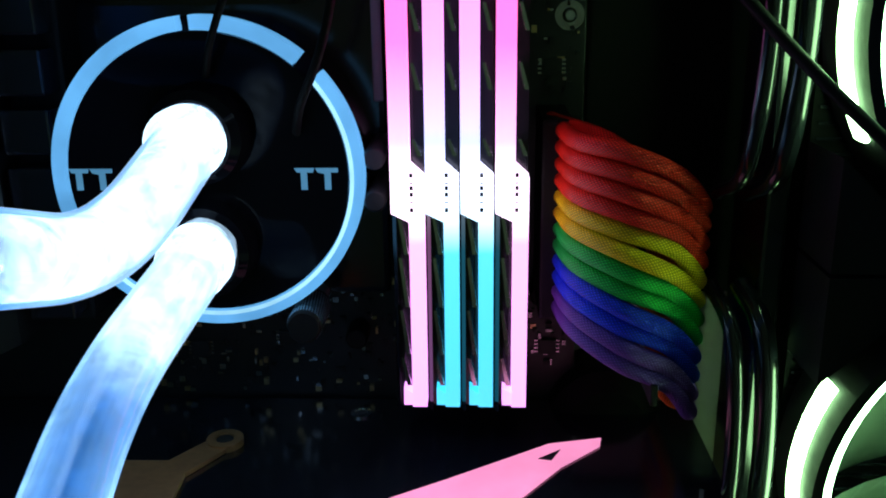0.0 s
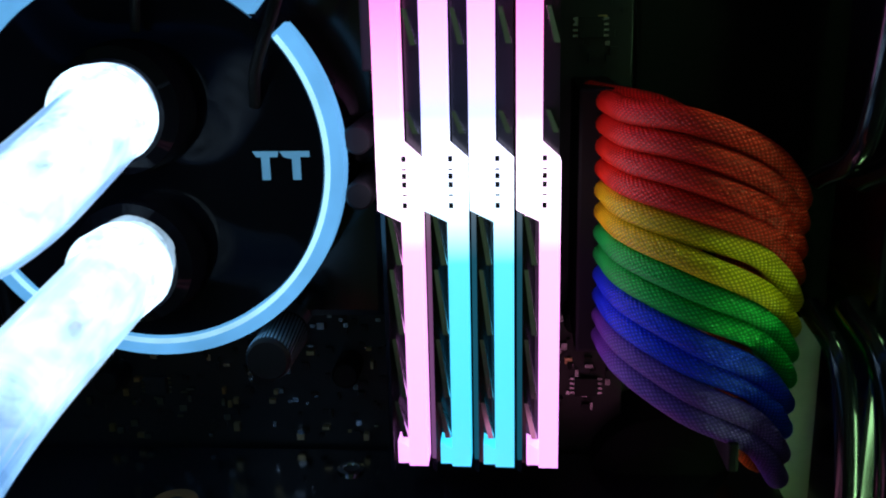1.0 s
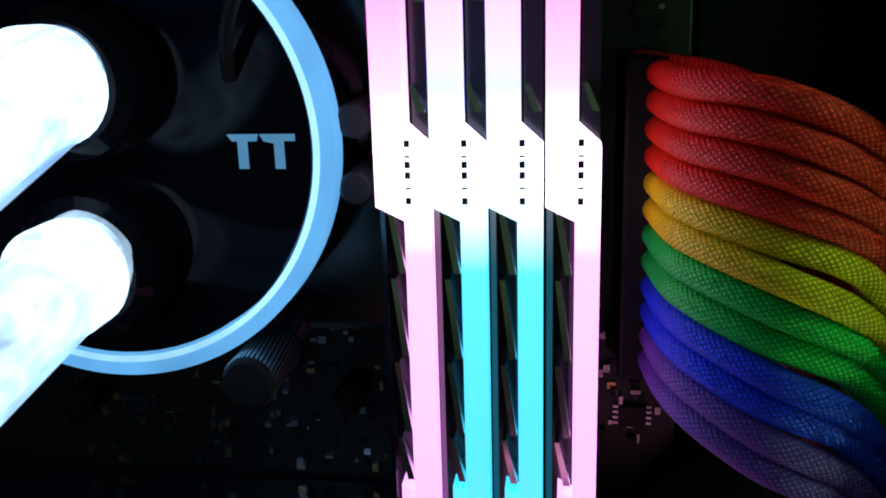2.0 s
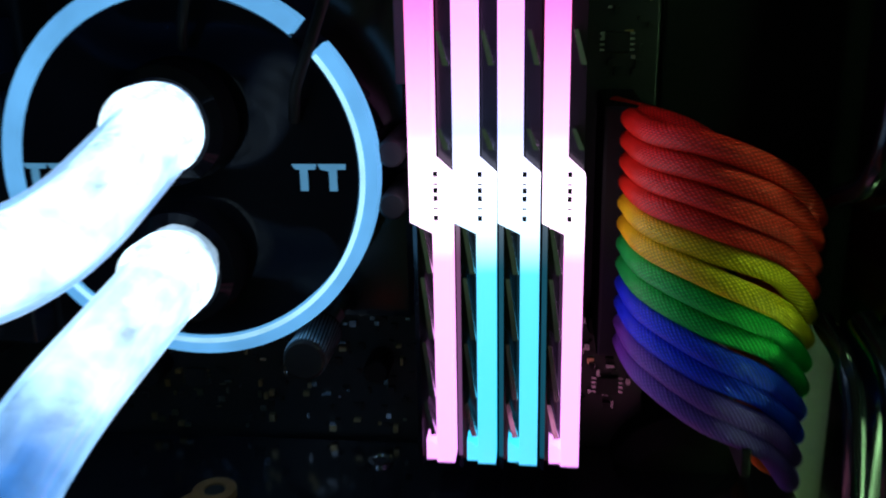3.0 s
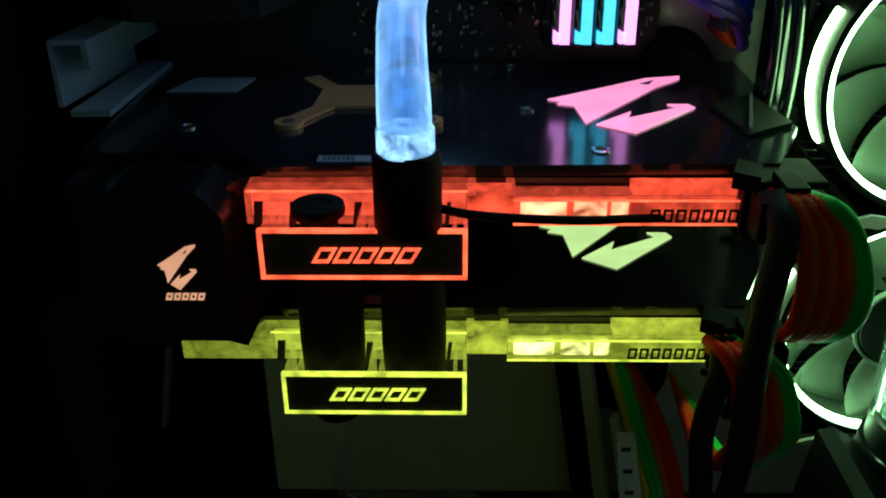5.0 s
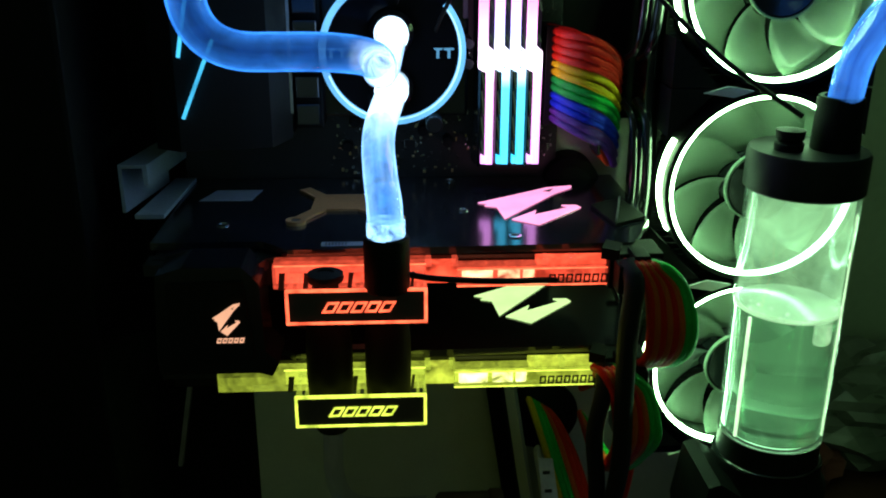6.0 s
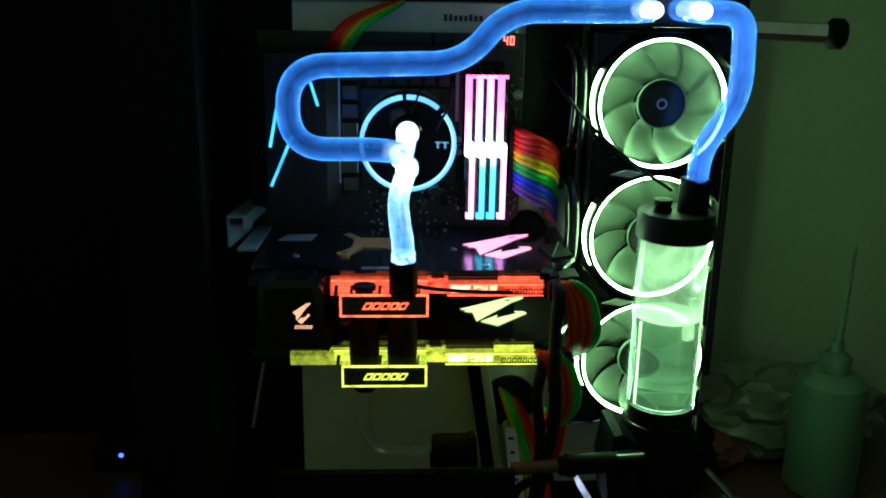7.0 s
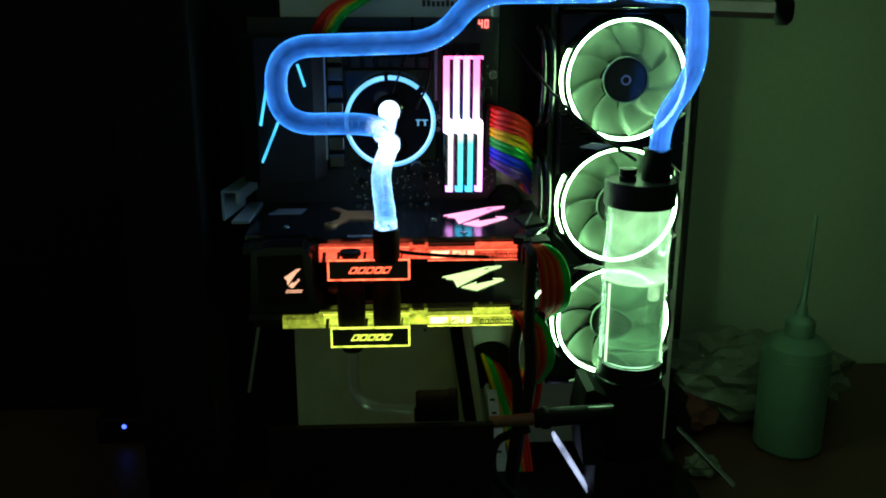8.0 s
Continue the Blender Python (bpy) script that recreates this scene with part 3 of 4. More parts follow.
for cx in (-0.0008, -0.063):
    z = PC[2] - 0.0008
    part("badge", slab([(cx - 0.006, z + 0.003), (cx - 0.0005, z + 0.003), (cx - 0.0008, z + 0.0018), (cx - 0.0025, z + 0.0018), (cx - 0.0025, z - 0.003), (cx - 0.0042, z - 0.003), (cx - 0.0042, z + 0.0018), (cx - 0.0052, z + 0.0018)], "y", PC[1] + 0.0009, PC[1] + 0.0016), glow("badge_light", (0.14, 0.44, 0.75), 0.42), pump, "pale printed badge")
    part("badge", slab([(cx - 0.0002, z + 0.003), (cx + 0.006, z + 0.003), (cx + 0.006, z + 0.0018), (cx + 0.004, z + 0.0018), (cx + 0.004, z - 0.003), (cx + 0.0023, z - 0.003), (cx + 0.0023, z + 0.0014), (cx + 0.0005, z + 0.0018)], "y", PC[1] + 0.0009, PC[1] + 0.0016), bpy.data.materials["badge_light"], pump, "pale printed badge")
for x, z in ((-0.0312, 0.4475), (-0.0316, 0.416)):
    f = part("port_fitting", lathe((x, 0.2582, z), [(0.0, 0.0), (0.0135, 0.0), (0.0138, -0.002), (0.0128, -0.0085), (0.0105, -0.0105), (0.0, -0.0105)], 40, "y"), POLISH, pump, "black tube fitting")
    # the collar's bright rim is painted as emission
    part("collar", lathe((x, 0.2476, z), [(0.0, 0.0), (0.0086, 0.0), (0.0098, -0.001), (0.0098, -0.0075), (0.0088, -0.009), (0.0, -0.009)], 32, "y"), veil("clear_collar", (0.55, 0.8, 1.0), 2.6, 0.6, 200), f, "clear collar with painted glow")

# ---- coolant tubes ----
TY = 0.127
TR = 0.0088


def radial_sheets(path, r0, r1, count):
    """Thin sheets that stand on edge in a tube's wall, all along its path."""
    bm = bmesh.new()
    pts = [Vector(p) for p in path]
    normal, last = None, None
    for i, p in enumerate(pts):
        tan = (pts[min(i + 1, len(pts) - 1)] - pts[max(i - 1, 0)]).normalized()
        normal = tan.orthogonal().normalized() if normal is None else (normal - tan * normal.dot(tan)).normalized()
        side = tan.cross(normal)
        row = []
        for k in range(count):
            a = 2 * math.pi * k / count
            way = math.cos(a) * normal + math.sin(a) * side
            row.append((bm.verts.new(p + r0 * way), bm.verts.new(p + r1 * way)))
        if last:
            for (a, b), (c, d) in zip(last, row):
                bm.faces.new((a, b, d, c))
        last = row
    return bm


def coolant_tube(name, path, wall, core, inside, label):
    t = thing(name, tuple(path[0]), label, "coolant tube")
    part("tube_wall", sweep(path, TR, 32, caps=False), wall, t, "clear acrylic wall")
    part("coolant", sweep(path, TR * 0.87, 28), core, t, "coolant with painted glow")
    # emissive sheets on edge in the wall paint its bright rims
    part("rim_glow", radial_sheets(path, TR * 0.93, TR * 0.985, 140), inside, t, "glowing sheets that paint the tube's bright rims")
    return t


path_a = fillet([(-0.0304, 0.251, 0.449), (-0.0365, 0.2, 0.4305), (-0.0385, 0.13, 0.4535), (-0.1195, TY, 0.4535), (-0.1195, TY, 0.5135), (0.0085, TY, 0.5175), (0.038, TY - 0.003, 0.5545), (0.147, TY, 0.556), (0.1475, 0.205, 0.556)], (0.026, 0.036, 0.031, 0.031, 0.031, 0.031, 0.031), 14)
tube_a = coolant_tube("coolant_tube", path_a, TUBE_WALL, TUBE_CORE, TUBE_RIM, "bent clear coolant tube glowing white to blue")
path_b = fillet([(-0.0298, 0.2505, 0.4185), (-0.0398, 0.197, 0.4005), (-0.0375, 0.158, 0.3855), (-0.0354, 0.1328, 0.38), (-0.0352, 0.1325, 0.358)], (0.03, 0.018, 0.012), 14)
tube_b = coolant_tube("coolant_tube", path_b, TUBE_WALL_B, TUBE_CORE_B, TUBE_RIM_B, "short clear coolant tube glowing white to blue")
# brightness at the tube's foot painted as emission
part("fitting_sleeve", lathe((-0.0352, 0.1325, 0.3645), [(TR + 0.0003, 0.0), (TR + 0.0005, 0.0005), (TR + 0.0005, 0.0085), (TR + 0.0003, 0.009)], 40), TUBE_FOOT, tube_b, "clear sleeve at the tube's foot with painted glow")
path_c = fillet([(0.1835, 0.205, 0.5555), (0.1835, 0.142, 0.5555), (0.2165, 0.142, 0.5545), (0.2235, 0.152, 0.49), (0.2055, 0.176, 0.45), (0.2052, 0.183, 0.41)], 0.026, 12)
tube_c = coolant_tube("coolant_tube", path_c, TUBE_WALL_R, TUBE_CORE_R, TUBE_RIM, "bent clear tube, pale blue, down to the reservoir")
# white elbow light painted as an emissive core in each tube end
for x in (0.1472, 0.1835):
    part("tube_end", lathe((x, 0.155, 0.556), [(0.0, -0.02), (0.006, -0.02), (0.0068, 0.0), (0.0068, 0.03), (0.0, 0.03)], 24, "y"), TUBE_END, tube_a if x < 0.16 else tube_c, "elbow with painted white glow")

# ---- graphics cards ----


def word_bars(x, z, y, n, w, h, slant, gap, material, parent, name="print_mark", label="", stroke=0.24):
    """Slanting hollow bars of a printed word's size."""
    for k in range(n):
        a = x + k * (w + gap)
        b, t = bmesh.new(), stroke * h
        lean = lambda u, v: (a + u + slant * v / h, z + v)
        for u0, u1, v0, v1 in ((0, w, 0, t), (0, w, h - t, h), (0, t, t, h - t), (w - t, w, t, h - t)):
            slab([lean(u0, v0), lean(u1, v0), lean(u1, v1), lean(u0, v1)], "y", y - 0.0004, y + 0.0002, b)
        part(name, b, material, parent, label)


def badge(parent, ox, oy, material, at, size, flat=True, name="badge"):
    """A lit badge: a slanting wedge with notches on one side over a hook."""
    upper = [(0.0, 0.55), (0.25, 0.68), (0.74, 0.95), (1.0, 1.0), (0.985, 0.94), (0.78, 0.78), (0.2, 0.15), (0.165, 0.44), (0.055, 0.47), (0.1, 0.51)]
    lower = [(0.26, 0.13), (0.48, 0.0), (0.95, 0.4), (0.92, 0.46), (0.78, 0.46), (0.83, 0.4), (0.48, 0.23), (0.52, 0.34)]
    for out in (upper, lower):
        pts = [(ox + u * size[0], oy + v * size[1]) for u, v in out]
        part(name, slab(pts, "z" if flat else "y", at, at + 0.0006), material, parent, "lit badge")
    eye = [(ox + u * size[0], oy + v * size[1]) for u, v in ((0.68, 0.83), (0.79, 0.9), (0.74, 0.82))]
    part("badge_notch", slab(eye, "z" if flat else "y", at - 0.0003, at + 0.0009), INK, parent, "dark notch in the badge")


def graphics_card(dy, dz, edge, acryl, hot, lit, logo, label, plug):
    Z, F = 0.35 + dz, 0.15 + dy
    c = thing("graphics_card", (-0.02, 0.26 + dy, Z - 0.01), label, "graphics card", "graphics cards")
    plate = part("backplate", slab([(-0.158, F + 0.022), (-0.1, F + 0.022), (-0.086, F + 0.008), (0.094, F + 0.012), (0.112, F + 0.05), (0.112, 0.296), (-0.158, 0.296)], "z", Z - 0.004, Z), PLATE, c, "brushed black backplate")
    badge(plate, 0.0185, 0.192 + dy, logo, Z + 0.0001, (0.0625, 0.077))
    part("grille", slab([(-0.158, F + 0.005), (-0.1, F + 0.005), (-0.094, F + 0.0195), (-0.158, F + 0.0195)], "z", Z - 0.012, Z - 0.006), PCB, c)
    for x, y in ((0.0085, 0.221), (0.033, 0.174), (-0.125, 0.2), (0.005, 0.285)) if plug else ():
        b = part("bolt", lathe((x, y + dy, Z), [(0.0035, 0.0), (0.0035, 0.0007), (0.0022, 0.0009), (0.002, 0.0003)], 28), CHROME, plate, "bright ring bolt")
        part("socket", lathe((x, y + dy, Z), [(0.0019, 0.0003), (0.0019, 0.0005)], 20), INK, c)
    arms = part("cross_bracket", slab([(-0.083, 0.199), (-0.074, 0.216), (-0.07, 0.222), (-0.052, 0.222), (-0.045, 0.214), (-0.034, 0.2), (-0.029, 0.206), (-0.04, 0.222), (-0.041, 0.245), (-0.031, 0.262), (-0.037, 0.268), (-0.048, 0.252), (-0.072, 0.252), (-0.083, 0.268), (-0.089, 0.263), (-0.078, 0.246), (-0.079, 0.222), (-0.089, 0.205)], "z", Z + 0.0002, Z + 0.0016), BRACKET_TINT, plate, "cross bracket with orange light painted into its colour")
    for v in arms.data.vertices:
        v.co.y += dy
    for x, y in ((-0.0855, 0.2015), (-0.0305, 0.2035), (-0.0345, 0.2645)):
        part("bolt_ring", lathe((x, y + dy, Z), [(0.0056, 0.0), (0.0056, 0.0022), (0.003, 0.0022), (0.0028, 0.0008)], 28), BRACKET_TINT, plate)
        part("socket", lathe((x, y + dy, Z), [(0.0026, 0.0009), (0.0026, 0.0019)], 20), INK, c)
    part("sticker", slab([(-0.147, 0.246 + dy), (-0.116, 0.246 + dy), (-0.112, 0.268 + dy), (-0.14, 0.268 + dy)], "z", Z + 0.0001, Z + 0.0004), STICKER, plate, "blank grey sticker")
    tag = part("sticker", slab([(-0.069, F + 0.0125), (-0.027, F + 0.0125), (-0.027, F + 0.0185), (-0.069, F + 0.0185)], "z", Z + 0.0001, Z + 0.0004), STICKER, plate, "small printed sticker")
    for k in range(7):
        part("print_mark", box(-0.067 + k * 0.0017, -0.066 + k * 0.0017, F + 0.0135, F + 0.0175, Z + 0.0004, Z + 0.0006), INK, tag)
    part("circuit_board", box(-0.155, 0.1, F + 0.012, 0.297, Z - 0.0075, Z - 0.0055), PCB, c)
    part("cooler_body", box(-0.155, 0.095, F + 0.014, 0.29, Z - 0.022, Z - 0.008, 0.001), BLACK, c)
    # lit acrylic edge
    z0, z1 = Z - 0.0185, Z - 0.0055
    part("acrylic_edge", box(-0.128 if dz else -0.093, -0.0155, F + 0.0004, F + 0.013, z0, z1 - (0.002 if dz else 0), 0.0006), acryl, c, "clear lit acrylic edge")
    strip = part("acrylic_edge", box(0.0005, 0.087, F, F + 0.013, z0, z1 - 0.0035, 0.0006), acryl, c, "clear lit acrylic edge")
    part("acrylic_bridge", box(-0.0155, 0.0005, F + 0.003, F + 0.013, z0 + 0.001, z1 - 0.002, 0.0005), lit, c)
    part("acrylic_rim", box(0.042, 0.08, F + 0.004, F + 0.012, z1 - 0.0035, z1, 0.0004), lit, c)
    for x0, x1 in ((0.003, 0.019), (0.0215, 0.033), (0.0345, 0.0405)):
        part("lamp_window", box(x0, x1, F + 0.001, F + 0.0026, z0 + 0.002, z1 - 0.0044, 0.0007), hot, strip, "bright lamp behind the acrylic")
    part("lit_back", box(0.001, 0.086, F + 0.0045, F + 0.0055, z0 + 0.001, z1 - 0.0045), lit, strip)
    part("lit_back", box(-0.092, -0.016, F + 0.006, F + 0.007, z0 + 0.001, z1 - 0.003), lit, strip)
    for a, b, zz in ((0.0005, 0.087, z0), (0.0005, 0.087, z1 - 0.004), (-0.092, -0.0155, z1 - 0.0006)):
        part("bright_edge", box(a, b, F - 0.0003, F + 0.0004, zz, zz + 0.0006), edge, strip, "bright edge line")
    for x in (-0.0155, -0.002, 0.0445, 0.0585):
        part("acrylic_tab", box(x, x + 0.003, F + 0.0002, F + 0.008, z1 - 0.002, z1 + 0.0018, 0.0004), acryl, c)
    word_bars(0.0475, z0 + 0.0014, F - 0.0002, 7, 0.0034, 0.0048, 0.0004, 0.0011, INK, strip, label="dark printed letter bar", stroke=0.17)
    # terminal block with its lit name plate
    py, zt = 0.1285 + dy, Z - 0.0105
    t = part("terminal_block", box(-0.0845, -0.0155, py + 0.0012, F + 0.0002, zt - 0.016, zt - 0.0135), acryl, c, "clear lit acrylic block")
    for x in (-0.0842, -0.0795, -0.0525, -0.0485, -0.0205, -0.0168):
        part("acrylic_wall", box(x, x + 0.0014, py + 0.0012, F, zt - 0.0135, zt - 0.001), acryl, t)
    for x, w in ((-0.0905, 0.003), (-0.078, 0.0025), (-0.0735, 0.0015), (-0.0555, 0.0025), (-0.0455, 0.003), (-0.0235, 0.0015)):
        part("slot", slab([(x, zt - 0.008), (x + w, zt - 0.008), (x + w + 0.001, zt + 0.001), (x + 0.001, zt + 0.001)], "y", F - 0.0006, F + 0.0002), INK, t)
    part("acrylic_lip", box(-0.084, -0.016, F - 0.002, F + 0.001, zt + 0.0015, zt + 0.0035, 0.0004), acryl, t)
    name_plate = part("name_plate", box(-0.0829, -0.0171, py - 0.0002, py + 0.001, zt - 0.0164, zt - 0.0009), INK, t, "black name plate")
    for a in ((-0.0845, -0.0155, zt - 0.0008, zt + 0.0004), (-0.0845, -0.0155, zt - 0.0178, zt - 0.0165), (-0.0845, -0.083, zt - 0.0165, zt - 0.0008), (-0.017, -0.0155, zt - 0.0165, zt - 0.0008)):
        part("lit_frame", box(a[0], a[1], py - 0.0008, py + 0.0016, a[2], a[3], 0.0003), edge, t, "lit frame edge")
    word_bars(-0.0672, zt - 0.0116, py - 0.0004, 5, 0.0058, 0.0056, 0.0032, 0.0011, edge, t, "letter_bar", "lit letter bar", 0.2)
    if plug:
        part("port_plug", lathe((-0.0655, 0.1385 + dy, zt + 0.001), [(0.0, -0.008), (0.0065, -0.008), (0.0065, 0.0), (0.0088, 0.0005), (0.0092, 0.002), (0.0088, 0.0042), (0.0045, 0.0046), (0.0042, 0.0038), (0.0, 0.0038)], 36), RUBBER, t, "black round port plug")
    else:
        for x in (-0.0665, -0.0355):
            part("tube_collar", lathe((x, 0.1428 + dy, zt + 0.003), [(0.0, -0.012), (0.0102, -0.012), (0.0118, -0.009), (0.0123, 0.004), (0.0122, 0.022), (0.0105, 0.04), (0.0, 0.04)], 36), RUBBER, t, "black rubber link collar")
        part("port_plug", lathe((-0.066, 0.14 + dy, zt - 0.026), [(0.0, 0.0), (0.0085, 0.001), (0.0095, 0.003), (0.0095, 0.008), (0.0, 0.009)], 32), RUBBER, t)
    # power connector at the end
    pw = part("power_socket", box(0.078, 0.106, F - 0.003, F + 0.02, Z - 0.02, Z - 0.001, 0.001), RUBBER, c)
    part("power_plug", box(0.08, 0.104, F - 0.016, F - 0.003, Z - 0.018, Z - 0.003, 0.001), RUBBER, c)
    part("latch", box(0.088, 0.096, F - 0.014, F + 0.002, Z - 0.003, Z + 0.0015, 0.0005), RUBBER, c)
    part("latch_tab", slab([(0.074, F - 0.001), (0.082, F - 0.006), (0.086, F + 0.006), (0.079, F + 0.012)], "z", Z - 0.004, Z + 0.002), RUBBER, c, "dark plastic tab")
    return c


card_1 = graphics_card(0.0, 0.0, EDGE_1, ACRYL_1, HOT_1, BACK_1, LOGO_PINK, "graphics card with water block lit orange red and pink badge", True)
card_2 = graphics_card(0.0135, -0.0655, EDGE_2, ACRYL_2, HOT_2, BACK_2, LOGO_GREEN, "graphics card with water block lit yellow and green badge", False)
tri = thing("support_bracket", (0.096, 0.21, 0.35), "small folded dark metal bracket at the card's end", "bracket")
part("plate", slab([(0.084, 0.224), (0.104, 0.237), (0.11, 0.2), (0.09, 0.187)], "z", 0.3504, 0.352), RUBBER, tri)
part("fold", bar((0.104, 0.2365, 0.3525), (0.0905, 0.188, 0.3535), 0.0012, 0.0012), STEEL, tri, "bright folded edge")
part("flap", slab([(0.104, 0.351), (0.112, 0.346), (0.11, 0.338), (0.102, 0.34)], "y", 0.198, 0.2), RUBBER, tri)
coll = thing("tube_fitting", (-0.035, 0.1335, 0.338), "thick black collar where the tube enters the card", "fitting")
part("collar", lathe((-0.035, 0.133, 0.338), [(0.0, 0.0), (0.0105, 0.0), (0.0112, 0.001), (0.0112, 0.026), (0.0105, 0.0275), (0.0085, 0.0275), (0.0084, 0.02), (0.0, 0.02)], 44), RUBBER, coll)
part("seal_ring", lathe((-0.035, 0.133, 0.365), [(0.0086, 0.0), (0.0098, 0.0002), (0.0098, 0.001), (0.0086, 0.0012)], 44), BLACK, coll)

bridge = thing("bridge_cover", (-0.115, 0.14, 0.28), "black angular bridge between the cards with a lit badge", "bridge cover")
part("shell", slab([(-0.151, 0.3), (-0.148, 0.345), (-0.135, 0.349), (-0.106, 0.349), (-0.098, 0.34), (-0.097, 0.304), (-0.0905, 0.2965), (-0.094, 0.2895), (-0.101, 0.2915), (-0.15, 0.2915)], "y", 0.137, 0.165), GLOSS, bridge, "gloss black shell")
part("face", slab([(-0.143, 0.297), (-0.143, 0.341), (-0.106, 0.342), (-0.102, 0.3)], "y", 0.1355, 0.138), BLACK, bridge)
badge(bridge, -0.1215, 0.3135, LOGO_BRIDGE, 0.1348, (0.014, 0.0175), flat=False)
word_bars(-0.1205, 0.3095, 0.1352, 5, 0.0022, 0.0026, 0.0008, 0.0006, LOGO_BRIDGE, bridge, "letter_bar", "lit letter bar")

slots = thing("slot_bracket", (-0.17, 0.25, 0.3), "bare steel U-shaped slot bracket", "bracket")
part("upper_flange", slab([(-0.186, 0.225), (-0.17, 0.225), (-0.162, 0.29), (-0.176, 0.29)], "z", 0.376, 0.378), ZINC, slots)
part("web", slab([(-0.1725, 0.2255), (-0.17, 0.2255), (-0.162, 0.29), (-0.1645, 0.29)], "z", 0.366, 0.376), ZINC, slots)
part("lower_flange", slab([(-0.176, 0.213), (-0.16, 0.213), (-0.157, 0.29), (-0.17, 0.29)], "z", 0.35, 0.3525), ZINC, slots)
part("back_web", slab([(-0.186, 0.225), (-0.184, 0.225), (-0.174, 0.29), (-0.176, 0.29)], "z", 0.35, 0.376), ZINC, slots)
part("slot_cover", bar((-0.157, 0.252, 0.264), (-0.176, 0.252, 0.165), 0.006, 0.003, bevel=0.0005), STEEL, slots, "bare steel strip")

# ---- cables ----


def cable(colour, pts, r, label, group="", segs=12, steps=8):
    ps = smooth(pts, steps)
    return single("cable", sweep(ps, r, segs), RUBBER if group == "thin wires" else SLEEVES[colour], label, "cable", group)


order = ["red", "red", "red", "red", "yellow", "yellow", "green", "green", "blue", "blue", "purple", "purple"]
for k, col in enumerate(order):
    u = k / 11
    z = 0.4462 - 0.052 * u
    e = 0.4285 - 0.0595 * u ** 1.05
    wob = rnd.uniform(-0.0008, 0.0008)
    cable(col, [(0.0665, 0.272, z), (0.0695, 0.25, z), (0.0805, 0.239 + wob, z - 0.001 - 0.004 * u), (0.094, 0.241 + wob, 0.35 * z + 0.65 * e + 0.004 + wob), (0.1025, 0.251, e), (0.1045, 0.28, e - 0.003), (0.1045, 0.31, e - 0.004)], 0.0024, col + " braided cable bowed in the rainbow bundle", "rainbow cable bundle", 14)
for k, col in enumerate(["red", "red", "orange", "orange", "orange", "orange", "orange"]):
    u = k / 6
    z = 0.4475 - 0.05 * u
    e = 0.4245 - 0.055 * u
    cable(col if k < 2 else "orange", [(0.064, 0.279, z), (0.08, 0.2525, z - 0.003), (0.097, 0.2545, e + 0.003), (0.103, 0.27, e - 0.004), (0.104, 0.31, e - 0.006)], 0.0023, "orange braided cable at the back of the bundle", "rainbow cable bundle", 10)
plug24 = thing("power_connector", (0.064, 0.28, 0.42), "black wide power connector on the board's edge", "connector")
part("housing", box(0.061, 0.07, 0.268, 0.298, 0.39, 0.449, 0.0008), BLACK, plug24)
part("comb", box(0.0885, 0.0905, 0.236, 0.258, 0.378, 0.384, 0.0005), BLACK, plug24)
for ox, oz, oy in ((0.0, 0.0, 0.0), (-0.01, -0.0655, 0.012)):
    for k, col in enumerate(["red", "orange", "red", "orange", "red", "orange", "green", "green"]):
        u = k / 7
        cable(col, [(ox + 0.086 + 0.012 * u, 0.146 + oy, 0.345 + oz - 0.004 * (k % 2)), (ox + 0.089 + 0.013 * u, 0.134 + oy, 0.347 + oz), (ox + 0.095 + 0.02 * u, 0.132 + oy + 0.006 * u, 0.334 + oz), (ox + 0.099 + 0.0225 * u, 0.136 + oy, 0.31 + oz), (ox + 0.101 + 0.0195 * u, 0.15 + oy, 0.287 + oz), (ox + 0.1 + 0.012 * u, 0.19, 0.262 + oz), (0.098, 0.28, 0.2 + 0.3 * oz)], 0.0024, col + " braided power cable arching down from the card", "card power cables", 10)
cable("black", [(0.086, 0.14, 0.347), (0.087, 0.13, 0.338), (0.0865, 0.133, 0.31), (0.089, 0.14, 0.27), (0.0925, 0.15, 0.22), (0.0885, 0.16, 0.17), (0.085, 0.17, 0.13), (0.083, 0.19, 0.08)], 0.0052, "thick black sleeved cable hanging down", "black cables", 14)
cable("black", [(0.081, 0.155, 0.283), (0.0795, 0.147, 0.27), (0.0775, 0.152, 0.24), (0.083, 0.16, 0.2), (0.084, 0.17, 0.16), (0.081, 0.185, 0.1)], 0.0048, "thick black sleeved cable hanging down", "black cables", 14)
cable("red", [(0.1, 0.17, 0.25), (0.106, 0.175, 0.22), (0.104, 0.18, 0.18), (0.098, 0.19, 0.16)], 0.003, "red braided cable hanging behind the black ones", "black cables", 12)
for k, col in enumerate(["yellow", "green", "green", "orange", "red", "red"]):
    cable(col, [(0.066 + 0.003 * k, 0.312, 0.175 - 0.002 * k), (0.069 + 0.004 * k, 0.295, 0.168 - 0.002 * k), (0.078 + 0.004 * k, 0.275, 0.14), (0.088 + 0.004 * k, 0.262, 0.105), (0.094 + 0.004 * k, 0.255, 0.065)], 0.0026, col + " braided cable out of the grommet", "grommet cables", 10)
for k, col in enumerate(["red", "red", "orange", "yellow", "green", "green"]):
    d = 0.004 * k
    cable(col, [(-0.105 + d, 0.3, 0.505), (-0.1 + d, 0.285, 0.52), (-0.085 + d * 0.8, 0.28, 0.5385 - d * 0.2), (-0.06 + d * 0.4, 0.29, 0.5495 - d * 0.2), (-0.035, 0.31, 0.556)], 0.0026, col + " braided cable arching over the board's top", "top cables", 10)
